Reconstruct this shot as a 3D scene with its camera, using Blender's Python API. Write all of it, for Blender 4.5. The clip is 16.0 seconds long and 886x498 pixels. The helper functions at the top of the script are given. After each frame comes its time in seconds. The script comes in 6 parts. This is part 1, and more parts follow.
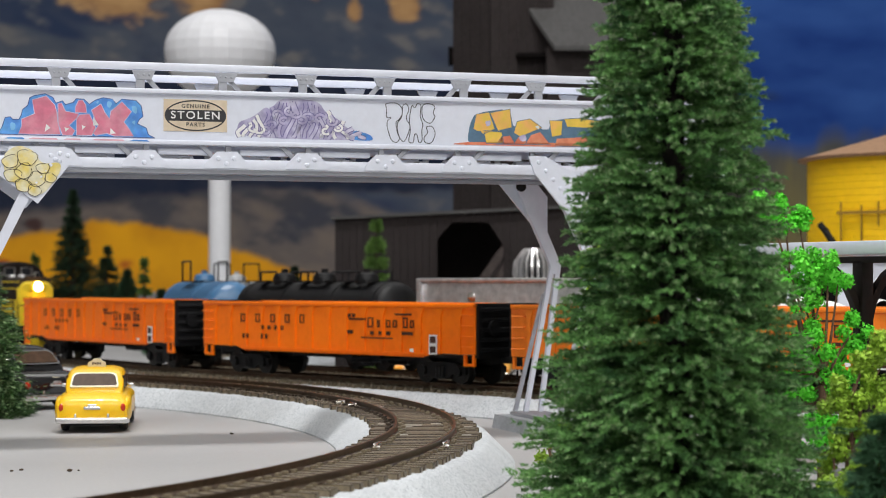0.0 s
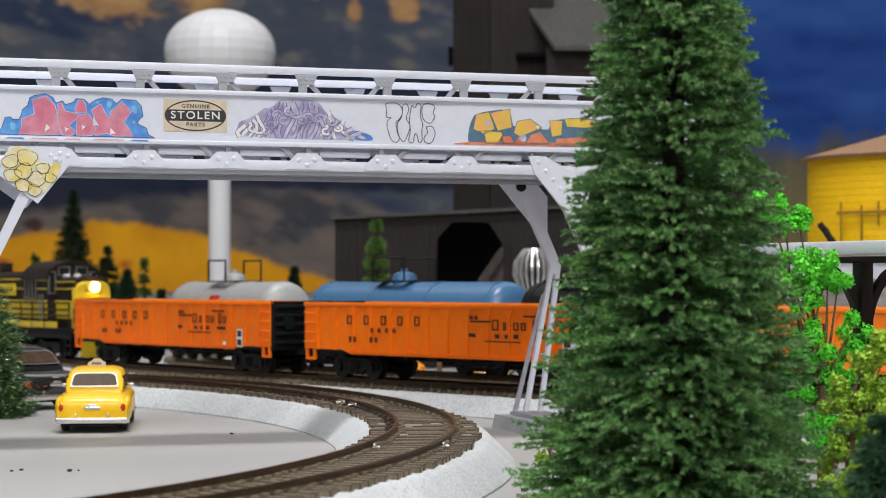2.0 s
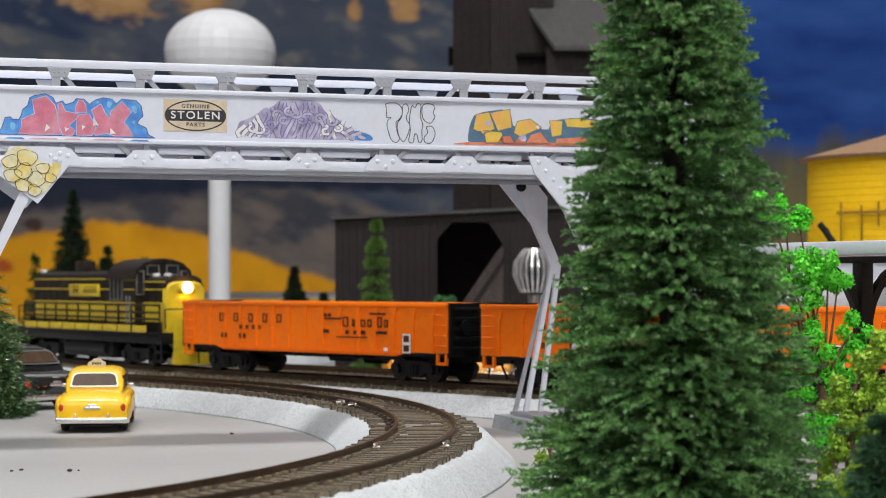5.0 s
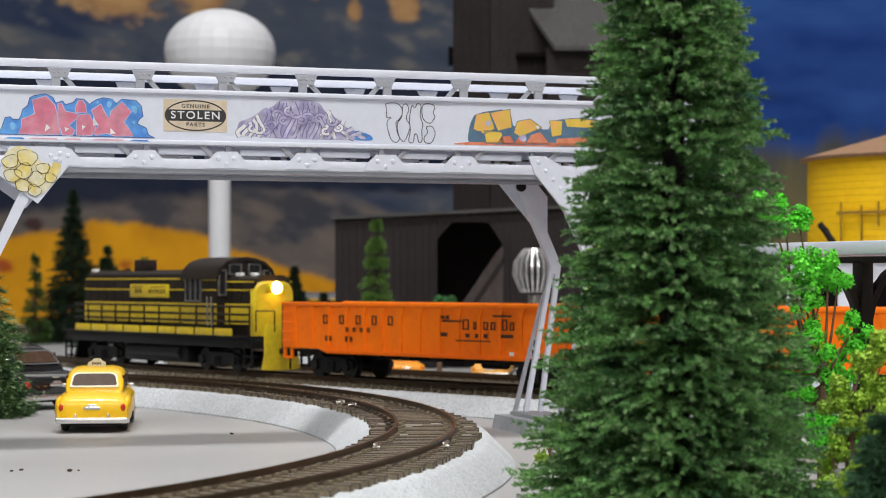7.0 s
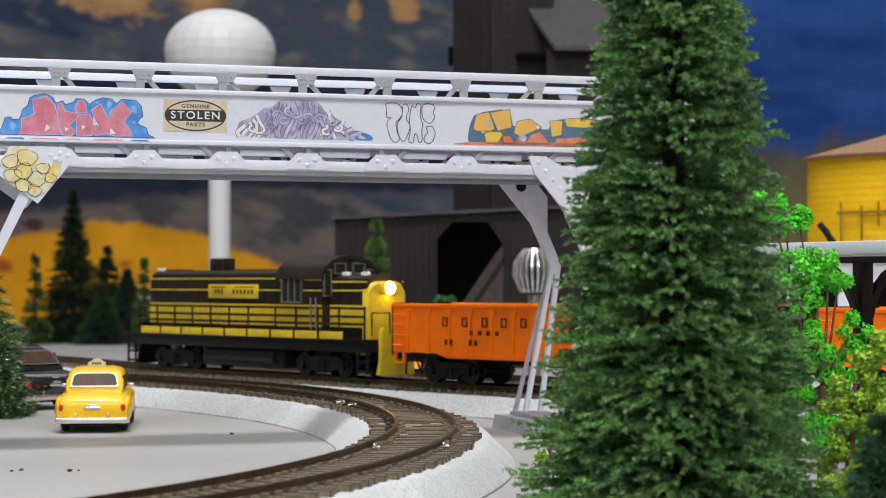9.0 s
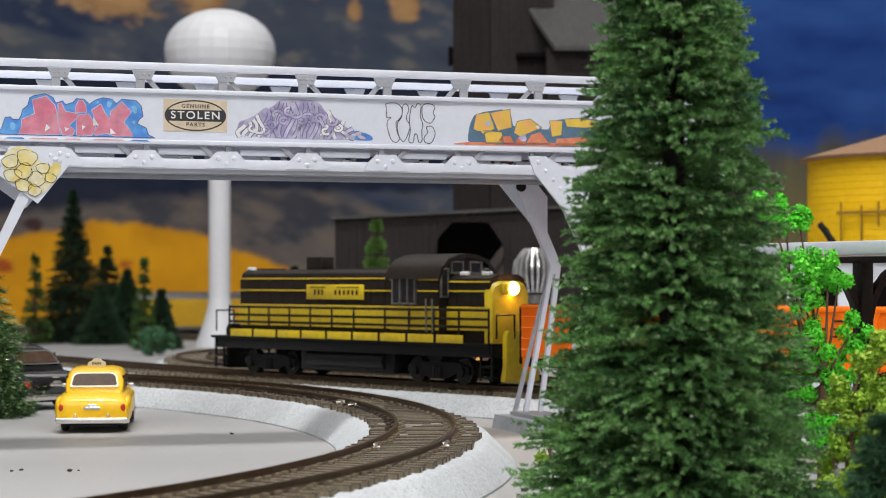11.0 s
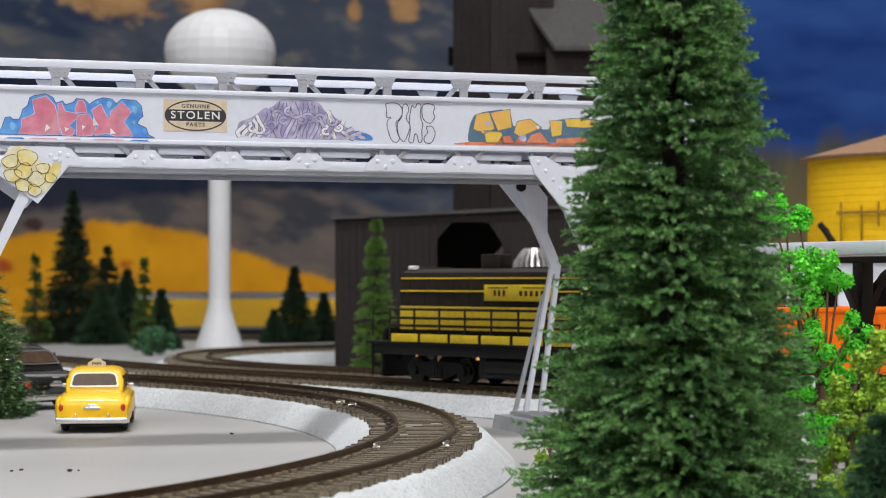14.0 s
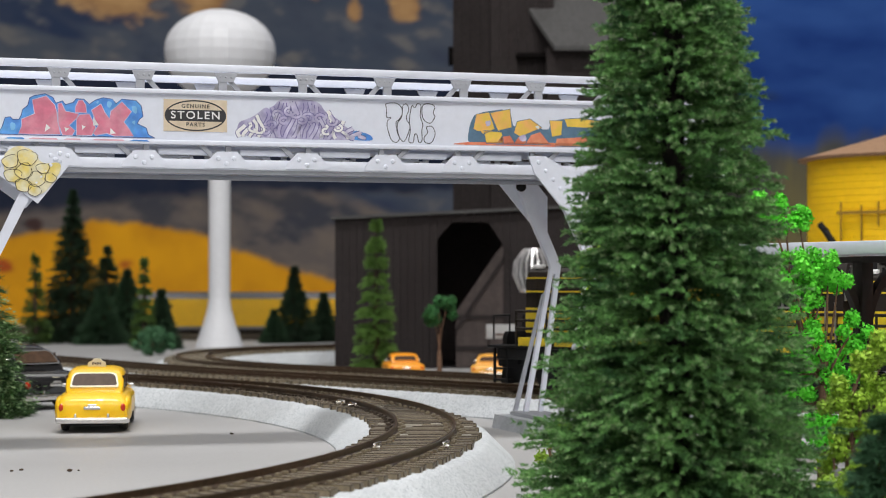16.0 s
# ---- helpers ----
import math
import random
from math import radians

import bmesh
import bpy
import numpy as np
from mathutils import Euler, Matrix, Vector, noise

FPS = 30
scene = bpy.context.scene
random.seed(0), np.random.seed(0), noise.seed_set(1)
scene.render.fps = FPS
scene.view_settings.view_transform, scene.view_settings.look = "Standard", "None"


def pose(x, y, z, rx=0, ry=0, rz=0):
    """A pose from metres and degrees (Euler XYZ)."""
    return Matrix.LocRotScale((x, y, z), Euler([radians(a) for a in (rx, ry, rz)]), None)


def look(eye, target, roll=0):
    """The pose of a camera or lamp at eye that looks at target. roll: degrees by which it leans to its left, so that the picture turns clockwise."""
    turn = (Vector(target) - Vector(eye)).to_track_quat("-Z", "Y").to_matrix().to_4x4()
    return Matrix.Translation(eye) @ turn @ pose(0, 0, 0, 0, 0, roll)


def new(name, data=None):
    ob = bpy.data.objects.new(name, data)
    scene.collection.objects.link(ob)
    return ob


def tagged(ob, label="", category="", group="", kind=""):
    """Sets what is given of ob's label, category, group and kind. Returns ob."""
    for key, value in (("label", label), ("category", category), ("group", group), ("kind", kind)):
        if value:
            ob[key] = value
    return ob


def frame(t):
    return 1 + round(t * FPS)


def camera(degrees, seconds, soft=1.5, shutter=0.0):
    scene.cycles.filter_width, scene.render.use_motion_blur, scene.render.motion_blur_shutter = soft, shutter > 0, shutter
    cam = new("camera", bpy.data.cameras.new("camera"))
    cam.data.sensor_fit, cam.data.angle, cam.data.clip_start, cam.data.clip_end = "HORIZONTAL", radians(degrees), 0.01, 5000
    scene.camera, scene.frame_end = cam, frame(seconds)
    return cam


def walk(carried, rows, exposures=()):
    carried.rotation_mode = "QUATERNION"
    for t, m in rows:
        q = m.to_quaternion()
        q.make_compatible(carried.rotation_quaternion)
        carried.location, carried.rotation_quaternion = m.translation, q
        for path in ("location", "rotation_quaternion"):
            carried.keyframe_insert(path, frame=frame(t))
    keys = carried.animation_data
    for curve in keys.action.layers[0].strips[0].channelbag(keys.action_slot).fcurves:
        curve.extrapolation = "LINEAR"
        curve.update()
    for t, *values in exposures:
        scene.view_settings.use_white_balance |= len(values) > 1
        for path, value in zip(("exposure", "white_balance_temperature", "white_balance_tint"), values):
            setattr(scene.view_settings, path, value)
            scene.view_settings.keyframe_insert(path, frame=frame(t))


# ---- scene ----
cam = camera(25.25, 16.0, soft=0.8)
cam.data.dof.use_dof = True
cam.data.dof.focus_distance = 0.56
cam.data.dof.aperture_fstop = 41.0
STAND = look((0, 0, 0.0505), (0, 1.0, 0.0505 + 0.01671))
walk(cam, [(0.0, STAND), (16.0, STAND)])
scene.view_settings.exposure = 0.0

# ---- light: a dim room with a long ceiling tube and added fill ----
world = bpy.data.worlds.new("room_air")
scene.world = world
world.use_nodes = True
world.node_tree.nodes["Background"].inputs[0].default_value = (0.80, 0.88, 1.0, 1)
world.node_tree.nodes["Background"].inputs[1].default_value = 0.035


def tube_lamp(name, at, length, width, watts, color):
    data = bpy.data.lights.new(name, "AREA")
    data.shape, data.size, data.size_y, data.energy, data.color = "RECTANGLE", length, width, watts, color
    ob = new(name, data)
    ob.matrix_world = Matrix.Translation(at)
    return ob


tube_lamp("ceiling_tube_lamp", (-0.10, 0.56, 1.36), 0.7, 0.014, 15.5, (1.0, 0.985, 0.97))
# two broad fill lamps added out of view to lift the front and back
tube_lamp("fill_panel_lamp", (0.10, -0.95, 1.36), 2.4, 1.1, 43.5, (1.0, 0.985, 0.97))
tube_lamp("fill_panel_lamp", (0.0, 1.75, 1.36), 2.2, 0.7, 7.5, (1.0, 0.985, 0.97))


# ---- materials ----
def mat(name, color, rough=0.5, metal=0.0, vary=0.12, grain=400.0, bump=0.15, spec=0.5, second=None, patch=40.0, emit=0.0, random=0.0, coat=0.0):
    """A painted or natural surface: base colour broken by a fine grain and by broad patches, with a little relief."""
    m = bpy.data.materials.new(name)
    m.use_nodes = True
    nt = m.node_tree
    b = nt.nodes["Principled BSDF"]
    tc = nt.nodes.new("ShaderNodeTexCoord")
    n1, n2 = nt.nodes.new("ShaderNodeTexNoise"), nt.nodes.new("ShaderNodeTexNoise")
    for n, s, d in ((n1, grain, 3), (n2, patch, 4)):
        n.inputs["Scale"].default_value, n.inputs["Detail"].default_value = s, d
        nt.links.new(tc.outputs["Object"], n.inputs["Vector"])
    r1 = nt.nodes.new("ShaderNodeMapRange")
    r1.inputs["To Min"].default_value, r1.inputs["To Max"].default_value = 1 - vary, 1 + vary
    r1.inputs["From Min"].default_value, r1.inputs["From Max"].default_value = 0.3, 0.7
    nt.links.new(n1.outputs["Fac"], r1.inputs["Value"])
    mix = nt.nodes.new("ShaderNodeMix")
    mix.data_type = "RGBA"
    ramp = nt.nodes.new("ShaderNodeMapRange")
    ramp.inputs["From Min"].default_value, ramp.inputs["From Max"].default_value = 0.42, 0.66
    nt.links.new(n2.outputs["Fac"], ramp.inputs["Value"])
    nt.links.new(ramp.outputs["Result"], mix.inputs["Factor"])
    mix.inputs["A"].default_value = (*color, 1)
    mix.inputs["B"].default_value = (*(second or [c * (1 - vary) for c in color]), 1)
    hsv = nt.nodes.new("ShaderNodeHueSaturation")
    nt.links.new(mix.outputs["Result"], hsv.inputs["Color"])
    if random:
        geo = nt.nodes.new("ShaderNodeNewGeometry")
        info = nt.nodes.new("ShaderNodeObjectInfo")
        add = nt.nodes.new("ShaderNodeMath")
        add.operation = "ADD"
        rr = nt.nodes.new("ShaderNodeMapRange")
        rr.inputs["From Max"].default_value = 2.0
        rr.inputs["To Min"].default_value, rr.inputs["To Max"].default_value = 1 - random, 1 + random
        nt.links.new(geo.outputs["Random Per Island"], add.inputs[0])
        nt.links.new(info.outputs["Random"], add.inputs[1])
        nt.links.new(add.outputs[0], rr.inputs["Value"])
        mul = nt.nodes.new("ShaderNodeMath")
        mul.operation = "MULTIPLY"
        nt.links.new(rr.outputs["Result"], mul.inputs[0])
        nt.links.new(r1.outputs["Result"], mul.inputs[1])
        nt.links.new(mul.outputs[0], hsv.inputs["Value"])
    else:
        nt.links.new(r1.outputs["Result"], hsv.inputs["Value"])
    nt.links.new(hsv.outputs["Color"], b.inputs["Base Color"])
    b.inputs["Roughness"].default_value, b.inputs["Metallic"].default_value = rough, metal
    b.inputs["Specular IOR Level"].default_value = spec
    b.inputs["Coat Weight"].default_value = coat
    if bump:
        bn = nt.nodes.new("ShaderNodeBump")
        bn.inputs["Strength"].default_value, bn.inputs["Distance"].default_value = bump, 0.0005
        nt.links.new(n1.outputs["Fac"], bn.inputs["Height"])
        nt.links.new(bn.outputs["Normal"], b.inputs["Normal"])
    if emit:
        b.inputs["Emission Color"].default_value = (*color, 1)
        b.inputs["Emission Strength"].default_value = emit
    return m


def speckled(name, light, dark, scale, rough=0.9):
    """Fine white granite grit with dark flecks."""
    m = mat(name, light, rough, vary=0.10, grain=scale, bump=0.5, patch=60.0)
    nt = m.node_tree
    b, tc = nt.nodes["Principled BSDF"], [n for n in nt.nodes if n.type == "TEX_COORD"][0]
    src = b.inputs["Base Color"].links[0].from_socket
    v = nt.nodes.new("ShaderNodeTexVoronoi")
    v.inputs["Scale"].default_value = scale
    nt.links.new(tc.outputs["Object"], v.inputs["Vector"])
    r = nt.nodes.new("ShaderNodeMapRange")
    r.inputs["From Min"].default_value, r.inputs["From Max"].default_value = 0.55, 0.95
    sep = nt.nodes.new("ShaderNodeSeparateColor")
    nt.links.new(v.outputs["Color"], sep.inputs["Color"])
    nt.links.new(sep.outputs["Red"], r.inputs["Value"])
    mix = nt.nodes.new("ShaderNodeMix")
    mix.data_type = "RGBA"
    nt.links.new(r.outputs["Result"], mix.inputs["Factor"])
    nt.links.new(src, mix.inputs["A"])
    mix.inputs["B"].default_value = (*dark, 1)
    nt.links.new(mix.outputs["Result"], b.inputs["Base Color"])
    return m


M_FLOOR = mat("painted_board", (0.372, 0.370, 0.372), 0.5, vary=0.04, grain=900, bump=0.06, patch=14.0, second=(0.345, 0.342, 0.345))
M_BED = speckled("granite_roadbed", (0.555, 0.58, 0.605), (0.36, 0.39, 0.42), 2000)
M_STONE = mat("grey_granite_block", (0.42, 0.44, 0.47), 0.85, vary=0.2, grain=1500, bump=0.4, patch=120)
M_DIRT = mat("brown_ballast", (0.055, 0.043, 0.030), 0.95, vary=0.35, grain=1500, bump=0.6, second=(0.092, 0.074, 0.050), patch=45)
M_DUST = mat("dusty_ballast", (0.115, 0.094, 0.062), 0.95, vary=0.35, grain=1500, bump=0.6, second=(0.165, 0.138, 0.095), patch=45)
M_TIE = mat("brown_tie_plastic", (0.034, 0.024, 0.018), 0.5, vary=0.4, grain=1200, bump=0.3, random=0.4, second=(0.062, 0.046, 0.033), patch=110, spec=0.25)
M_TIEDUST = mat("dusty_tie_plastic", (0.085, 0.068, 0.046), 0.7, vary=0.35, grain=1200, bump=0.3, random=0.35, second=(0.13, 0.108, 0.075), patch=110)
# pale colour standing in for gloss highlights on the tie tops
M_GLINT = mat("pale_glint", (0.62, 0.57, 0.50), 0.35, vary=0.3, grain=900, bump=0.2, random=0.4)
M_CHAIR = mat("tan_tie_chair", (0.22, 0.18, 0.12), 0.38, vary=0.3, bump=0.2)
M_RAIL = mat("weathered_rail", (0.105, 0.074, 0.050), 0.30, 0.55, vary=0.25, grain=700, second=(0.110, 0.068, 0.045), patch=22)
M_NICKEL = mat("bright_nickel", (0.75, 0.72, 0.68), 0.25, 0.9, vary=0.1)
M_WHITE = mat("white_plastic", (0.70, 0.735, 0.835), 0.38, vary=0.025, grain=500, bump=0.03, patch=30)
# darker copy of M_WHITE: grey brackets and struts, painted shade on the chord lip
M_WHITE_GREY = mat("shaded_grey_plastic", (0.37, 0.385, 0.43), 0.4, vary=0.05, bump=0.03)
M_TOWER = mat("white_tower_paint", (0.70, 0.71, 0.75), 0.45, vary=0.03, bump=0.02)
M_BLACK = mat("black_paint", (0.007, 0.007, 0.008), 0.5, vary=0.3, bump=0.1, spec=0.25)
M_BODY = mat("black_brown_paint", (0.017, 0.0125, 0.0105), 0.45, vary=0.25, second=(0.022, 0.016, 0.013), spec=0.25)
M_WHEEL = mat("dull_dark_wheel", (0.020, 0.019, 0.018), 0.55, 0.4, vary=0.3)
M_YELLOW = mat("loco_yellow", (0.72, 0.54, 0.022), 0.4, vary=0.1, second=(0.62, 0.44, 0.022))
M_ORANGE = mat("gondola_orange", (1.0, 0.20, 0.003), 0.42, vary=0.05, second=(0.97, 0.18, 0.004), bump=0.05, spec=0.3)
M_ORANGE_B = mat("faded_orange", (0.90, 0.22, 0.012), 0.4, vary=0.06, bump=0.05)
M_INK = mat("black_lettering", (0.06, 0.018, 0.008), 0.6, vary=0.2, bump=0)
M_LABELW = mat("white_lettering", (0.8, 0.8, 0.8), 0.5, vary=0.05, bump=0)
M_STEEL = mat("worn_steel", (0.35, 0.34, 0.33), 0.35, 0.9, vary=0.2)
M_SILVER = mat("silver_foil", (0.72, 0.71, 0.72), 0.28, 0.75, vary=0.2, bump=0.6, grain=300)
M_LAMP = mat("lit_headlight", (1.0, 0.52, 0.12), 0.3, emit=55.0, vary=0, bump=0)
M_TAXI = mat("taxi_yellow", (0.95, 0.56, 0.001), 0.3, vary=0.03, bump=0.0, coat=0.25)
M_CREAM = mat("cream_plastic", (0.86, 0.79, 0.58), 0.4, vary=0.05, bump=0)
M_CHROME = mat("chrome", (0.80, 0.78, 0.76), 0.22, 0.95, vary=0.05, bump=0)
M_RED = mat("red_lens", (0.55, 0.03, 0.01), 0.25, vary=0.1, bump=0)
M_GLASSD = mat("dark_window", (0.075, 0.042, 0.025), 0.35, vary=0.25, bump=0, spec=0.08)
M_GLASSK = mat("black_window", (0.018, 0.018, 0.020), 0.25, vary=0.2, bump=0, spec=0.3)
M_TYRE = mat("tyre_rubber", (0.015, 0.015, 0.015), 0.8)
M_CARBLK = mat("black_car_enamel", (0.012, 0.012, 0.014), 0.15, vary=0.1, bump=0, coat=0.8)
M_WOOD = mat("dark_stained_planks", (0.027, 0.0225, 0.0225), 0.8, vary=0.2, grain=500, second=(0.024, 0.0195, 0.0195), random=0.05, spec=0.12)
M_WOOD2 = mat("reddish_door_planks", (0.050, 0.037, 0.034), 0.8, vary=0.2, random=0.2)
M_ROOFG = mat("grey_roofing", (0.075, 0.074, 0.074), 0.85, vary=0.12, spec=0.12)
M_VOID = mat("near_black_matte", (0.006, 0.005, 0.005), 0.95, vary=0.3, spec=0.05)
M_TANKY = mat("tank_yellow", (0.92, 0.56, 0.002), 0.5, vary=0.05, random=0.04, second=(0.84, 0.50, 0.003))
M_OCHRE = mat("ochre_timber", (0.30, 0.165, 0.012), 0.7, vary=0.15)
M_TANKROOF = mat("tan_shingle", (0.27, 0.155, 0.085), 0.85, vary=0.15)
M_BLUE = mat("tank_car_blue", (0.055, 0.15, 0.29), 0.3, vary=0.06)
M_GREYT = mat("tank_car_grey", (0.36, 0.37, 0.38), 0.32, vary=0.08)
M_STREAM = mat("streamliner_yellow", (0.80, 0.46, 0.01), 0.4, vary=0.05)
M_STREAMG = mat("streamliner_grey", (0.15, 0.145, 0.15), 0.4, vary=0.08)
M_BARK = mat("bark", (0.055, 0.036, 0.022), 0.9, vary=0.4, bump=0.8)
M_BARKD = mat("dark_wire_bark", (0.016, 0.014, 0.010), 0.9, vary=0.4, bump=0.5)
M_PINE = mat("pine_needles", (0.118, 0.262, 0.074), 0.6, vary=0.25, random=0.75, second=(0.030, 0.092, 0.028), patch=110, bump=0, spec=0.3)
M_FLOCK = mat("pale_flock", (0.32, 0.50, 0.22), 0.6, vary=0.3, random=0.6, bump=0)
M_FARPINE = mat("far_pine_needles", (0.018, 0.052, 0.020), 0.85, vary=0.3, random=0.4, bump=0)
M_FARPINE2 = mat("light_pine_needles", (0.075, 0.145, 0.025), 0.85, vary=0.3, random=0.4, bump=0)
M_TIER = mat("tiered_needles", (0.10, 0.20, 0.035), 0.8, vary=0.3, random=0.4, bump=0)
M_LEAF = mat("bright_leaves", (0.11, 0.66, 0.03), 0.7, vary=0.2, random=0.45, second=(0.16, 0.70, 0.05), bump=0)
M_LEAF2 = mat("olive_leaves", (0.27, 0.45, 0.03), 0.75, vary=0.25, random=0.45, second=(0.15, 0.28, 0.02), bump=0)
M_LEAF3 = mat("bluish_needles", (0.035, 0.11, 0.045), 0.75, vary=0.25, random=0.4, bump=0)
M_WALL = mat("room_plaster", (0.62, 0.61, 0.58), 0.9, vary=0.04, grain=60, patch=3)
M_PINK = mat("graffiti_pink", (0.62, 0.17, 0.26), 0.5, vary=0.12, second=(0.66, 0.28, 0.36), patch=160, bump=0)
M_SKY = mat("graffiti_blue", (0.07, 0.24, 0.66), 0.5, vary=0.15, second=(0.12, 0.38, 0.78), patch=160, bump=0)
M_PURPLE = mat("graffiti_purple", (0.33, 0.30, 0.49), 0.5, vary=0.15, second=(0.58, 0.56, 0.71), patch=250, bump=0)
M_TWIG = mat("reddish_twig", (0.16, 0.09, 0.055), 0.9, vary=0.3, bump=0.4)
M_LILAC = mat("graffiti_lilac", (0.44, 0.40, 0.60), 0.5, vary=0.12, second=(0.62, 0.60, 0.74), patch=300, bump=0)
M_PALEPINK = mat("graffiti_pale_pink", (0.70, 0.42, 0.50), 0.5, vary=0.1, bump=0)
M_PALEBLUE = mat("graffiti_pale_blue", (0.20, 0.48, 0.78), 0.5, vary=0.12, bump=0)
M_VIOLET = mat("graffiti_violet", (0.15, 0.13, 0.31), 0.5, vary=0.15, bump=0)
M_NAVY = mat("graffiti_navy", (0.06, 0.10, 0.27), 0.5, vary=0.15, bump=0)
M_GYEL = mat("graffiti_yellow", (0.80, 0.55, 0.08), 0.5, vary=0.1, second=(0.76, 0.40, 0.12), patch=200, bump=0)
M_GORA = mat("graffiti_coral", (0.72, 0.20, 0.11), 0.5, vary=0.1, second=(0.70, 0.30, 0.16), patch=200, bump=0)
M_GSLATE = mat("graffiti_slate", (0.10, 0.19, 0.29), 0.5, vary=0.15, bump=0)
M_LINE = mat("graffiti_outline", (0.03, 0.03, 0.035), 0.5, vary=0.1, bump=0)
M_TAN = mat("aged_card", (0.70, 0.60, 0.46), 0.7, vary=0.06, second=(0.62, 0.50, 0.36), patch=120, bump=0)


# ---- mesh building, in millimetres ----
def box(bm, c, s, bevel=0.0, turn=None):
    m = Matrix.Translation(c) @ (turn or Matrix()) @ Matrix.Diagonal((*s, 1))
    g = bmesh.ops.create_cube(bm, size=1, matrix=m)
    if bevel:
        es = list({e for v in g["verts"] for e in v.link_edges})
        bmesh.ops.bevel(bm, geom=es, offset=bevel, segments=2, affect="EDGES", profile=0.5)


def cyl(bm, a, b, r, r2=None, n=12, caps=True):
    a, b = Vector(a), Vector(b)
    d = b - a
    m = Matrix.Translation((a + b) / 2) @ d.to_track_quat("Z", "Y").to_matrix().to_4x4()
    bmesh.ops.create_cone(bm, cap_ends=caps, segments=n, radius1=r, radius2=r if r2 is None else r2, depth=d.length, matrix=m)


def tube(bm, pts, r, n=6):
    for a, b in zip(pts, pts[1:]):
        cyl(bm, a, b, r, n=n)


def lathe(bm, prof, n=32, at=(0, 0, 0), turn=None):
    """Turned solid; prof is a row of (radius, height)."""
    m = Matrix.Translation(at) @ (turn or Matrix())
    rings = []
    for r, z in prof:
        if r < 1e-4:
            rings.append([bm.verts.new(m @ Vector((0, 0, z)))])
        else:
            rings.append([bm.verts.new(m @ Vector((r * math.cos(k * math.tau / n), r * math.sin(k * math.tau / n), z))) for k in range(n)])
    for p, q in zip(rings, rings[1:]):
        for k in range(n):
            a, b = p[k % len(p)], p[(k + 1) % len(p)]
            c, d = q[(k + 1) % len(q)], q[k % len(q)]
            vs = list(dict.fromkeys((a, b, c, d)))
            if len(vs) > 2:
                bm.faces.new(vs)


def slab(bm, outline, lo, hi, m=None):
    """Outline of (x, z) pushed along y from lo to hi."""
    m = m or Matrix()
    f = [bm.verts.new(m @ Vector((x, lo, z))) for x, z in outline]
    b = [bm.verts.new(m @ Vector((x, hi, z))) for x, z in outline]
    bm.faces.new(f), bm.faces.new(b[::-1])
    k = len(outline)
    for i in range(k):
        bm.faces.new((f[i], b[i], b[(i + 1) % k], f[(i + 1) % k]))


def loft(bm, sections, close=True):
    """Skin over closed sections of equal length."""
    rings = [[bm.verts.new(p) for p in s] for s in sections]
    for p, q in zip(rings, rings[1:]):
        for k in range(len(p)):
            bm.faces.new((p[k], p[(k + 1) % len(p)], q[(k + 1) % len(q)], q[k]))
    if close:
        bm.faces.new(rings[0][::-1]), bm.faces.new(rings[-1])


def mesh_of(name, bm, material, smooth=False):
    bmesh.ops.recalc_face_normals(bm, faces=bm.faces)
    bmesh.ops.scale(bm, vec=(0.001,) * 3, verts=bm.verts)
    me = bpy.data.meshes.new(name)
    bm.to_mesh(me)
    bm.free()
    me.materials.append(material)
    if smooth:
        me.shade_smooth()
        me.set_sharp_from_angle(angle=radians(38))
    return me


def part(name, bm, material, parent=None, label="", smooth=True):
    ob = new(name, bm if isinstance(bm, bpy.types.Mesh) else mesh_of(name, bm, material, smooth))
    if parent is not None:
        ob.parent = parent
    if label:
        ob["label"] = label
    return ob


def thing(name, m, label, category, group="", kind=""):
    ob = new(name)
    ob.empty_display_size = 0.01
    ob.matrix_world = m
    return tagged(ob, label, category, group, kind)


def letters(text, size, material, parent, m, name="lettering", spread=1.0):
    """Raised lettering from the built-in font, centred on m (millimetres)."""
    cu = bpy.data.curves.new(name, "FONT")
    cu.body, cu.size, cu.extrude, cu.align_x, cu.align_y, cu.space_character = text, size, 0.05, "CENTER", "CENTER", spread
    cu.offset = size * 0.012
    tmp = bpy.data.objects.new(name, cu)
    me = bpy.data.meshes.new_from_object(tmp)
    bpy.data.objects.remove(tmp)
    me.transform(Matrix.Diagonal((0.001, 0.001, 0.001, 1)) @ m)
    me.materials.clear()
    me.materials.append(material)
    return part(name, me, None, parent)


# ---- ways of the tracks ----
def smooth_path(pts, step=0.002):
    p = np.array([2 * np.array(pts[0]) - np.array(pts[1]), *pts, 2 * np.array(pts[-1]) - np.array(pts[-2])], float)
    out = []
    for i in range(1, len(p) - 2):
        a, b, c, d = p[i - 1:i + 3]
        for u in np.linspace(0, 1, 40, endpoint=False):
            out.append(0.5 * (2 * b + (c - a) * u + (2 * a - 5 * b + 4 * c - d) * u * u + (3 * b - a - 3 * c + d) * u ** 3))
    out = np.array(out)
    run = np.concatenate([[0], np.cumsum(np.hypot(*np.diff(out, axis=0).T))])
    s = np.arange(0, run[-1], step)
    return np.stack([np.interp(s, run, out[:, k]) for k in (0, 1)], 1)


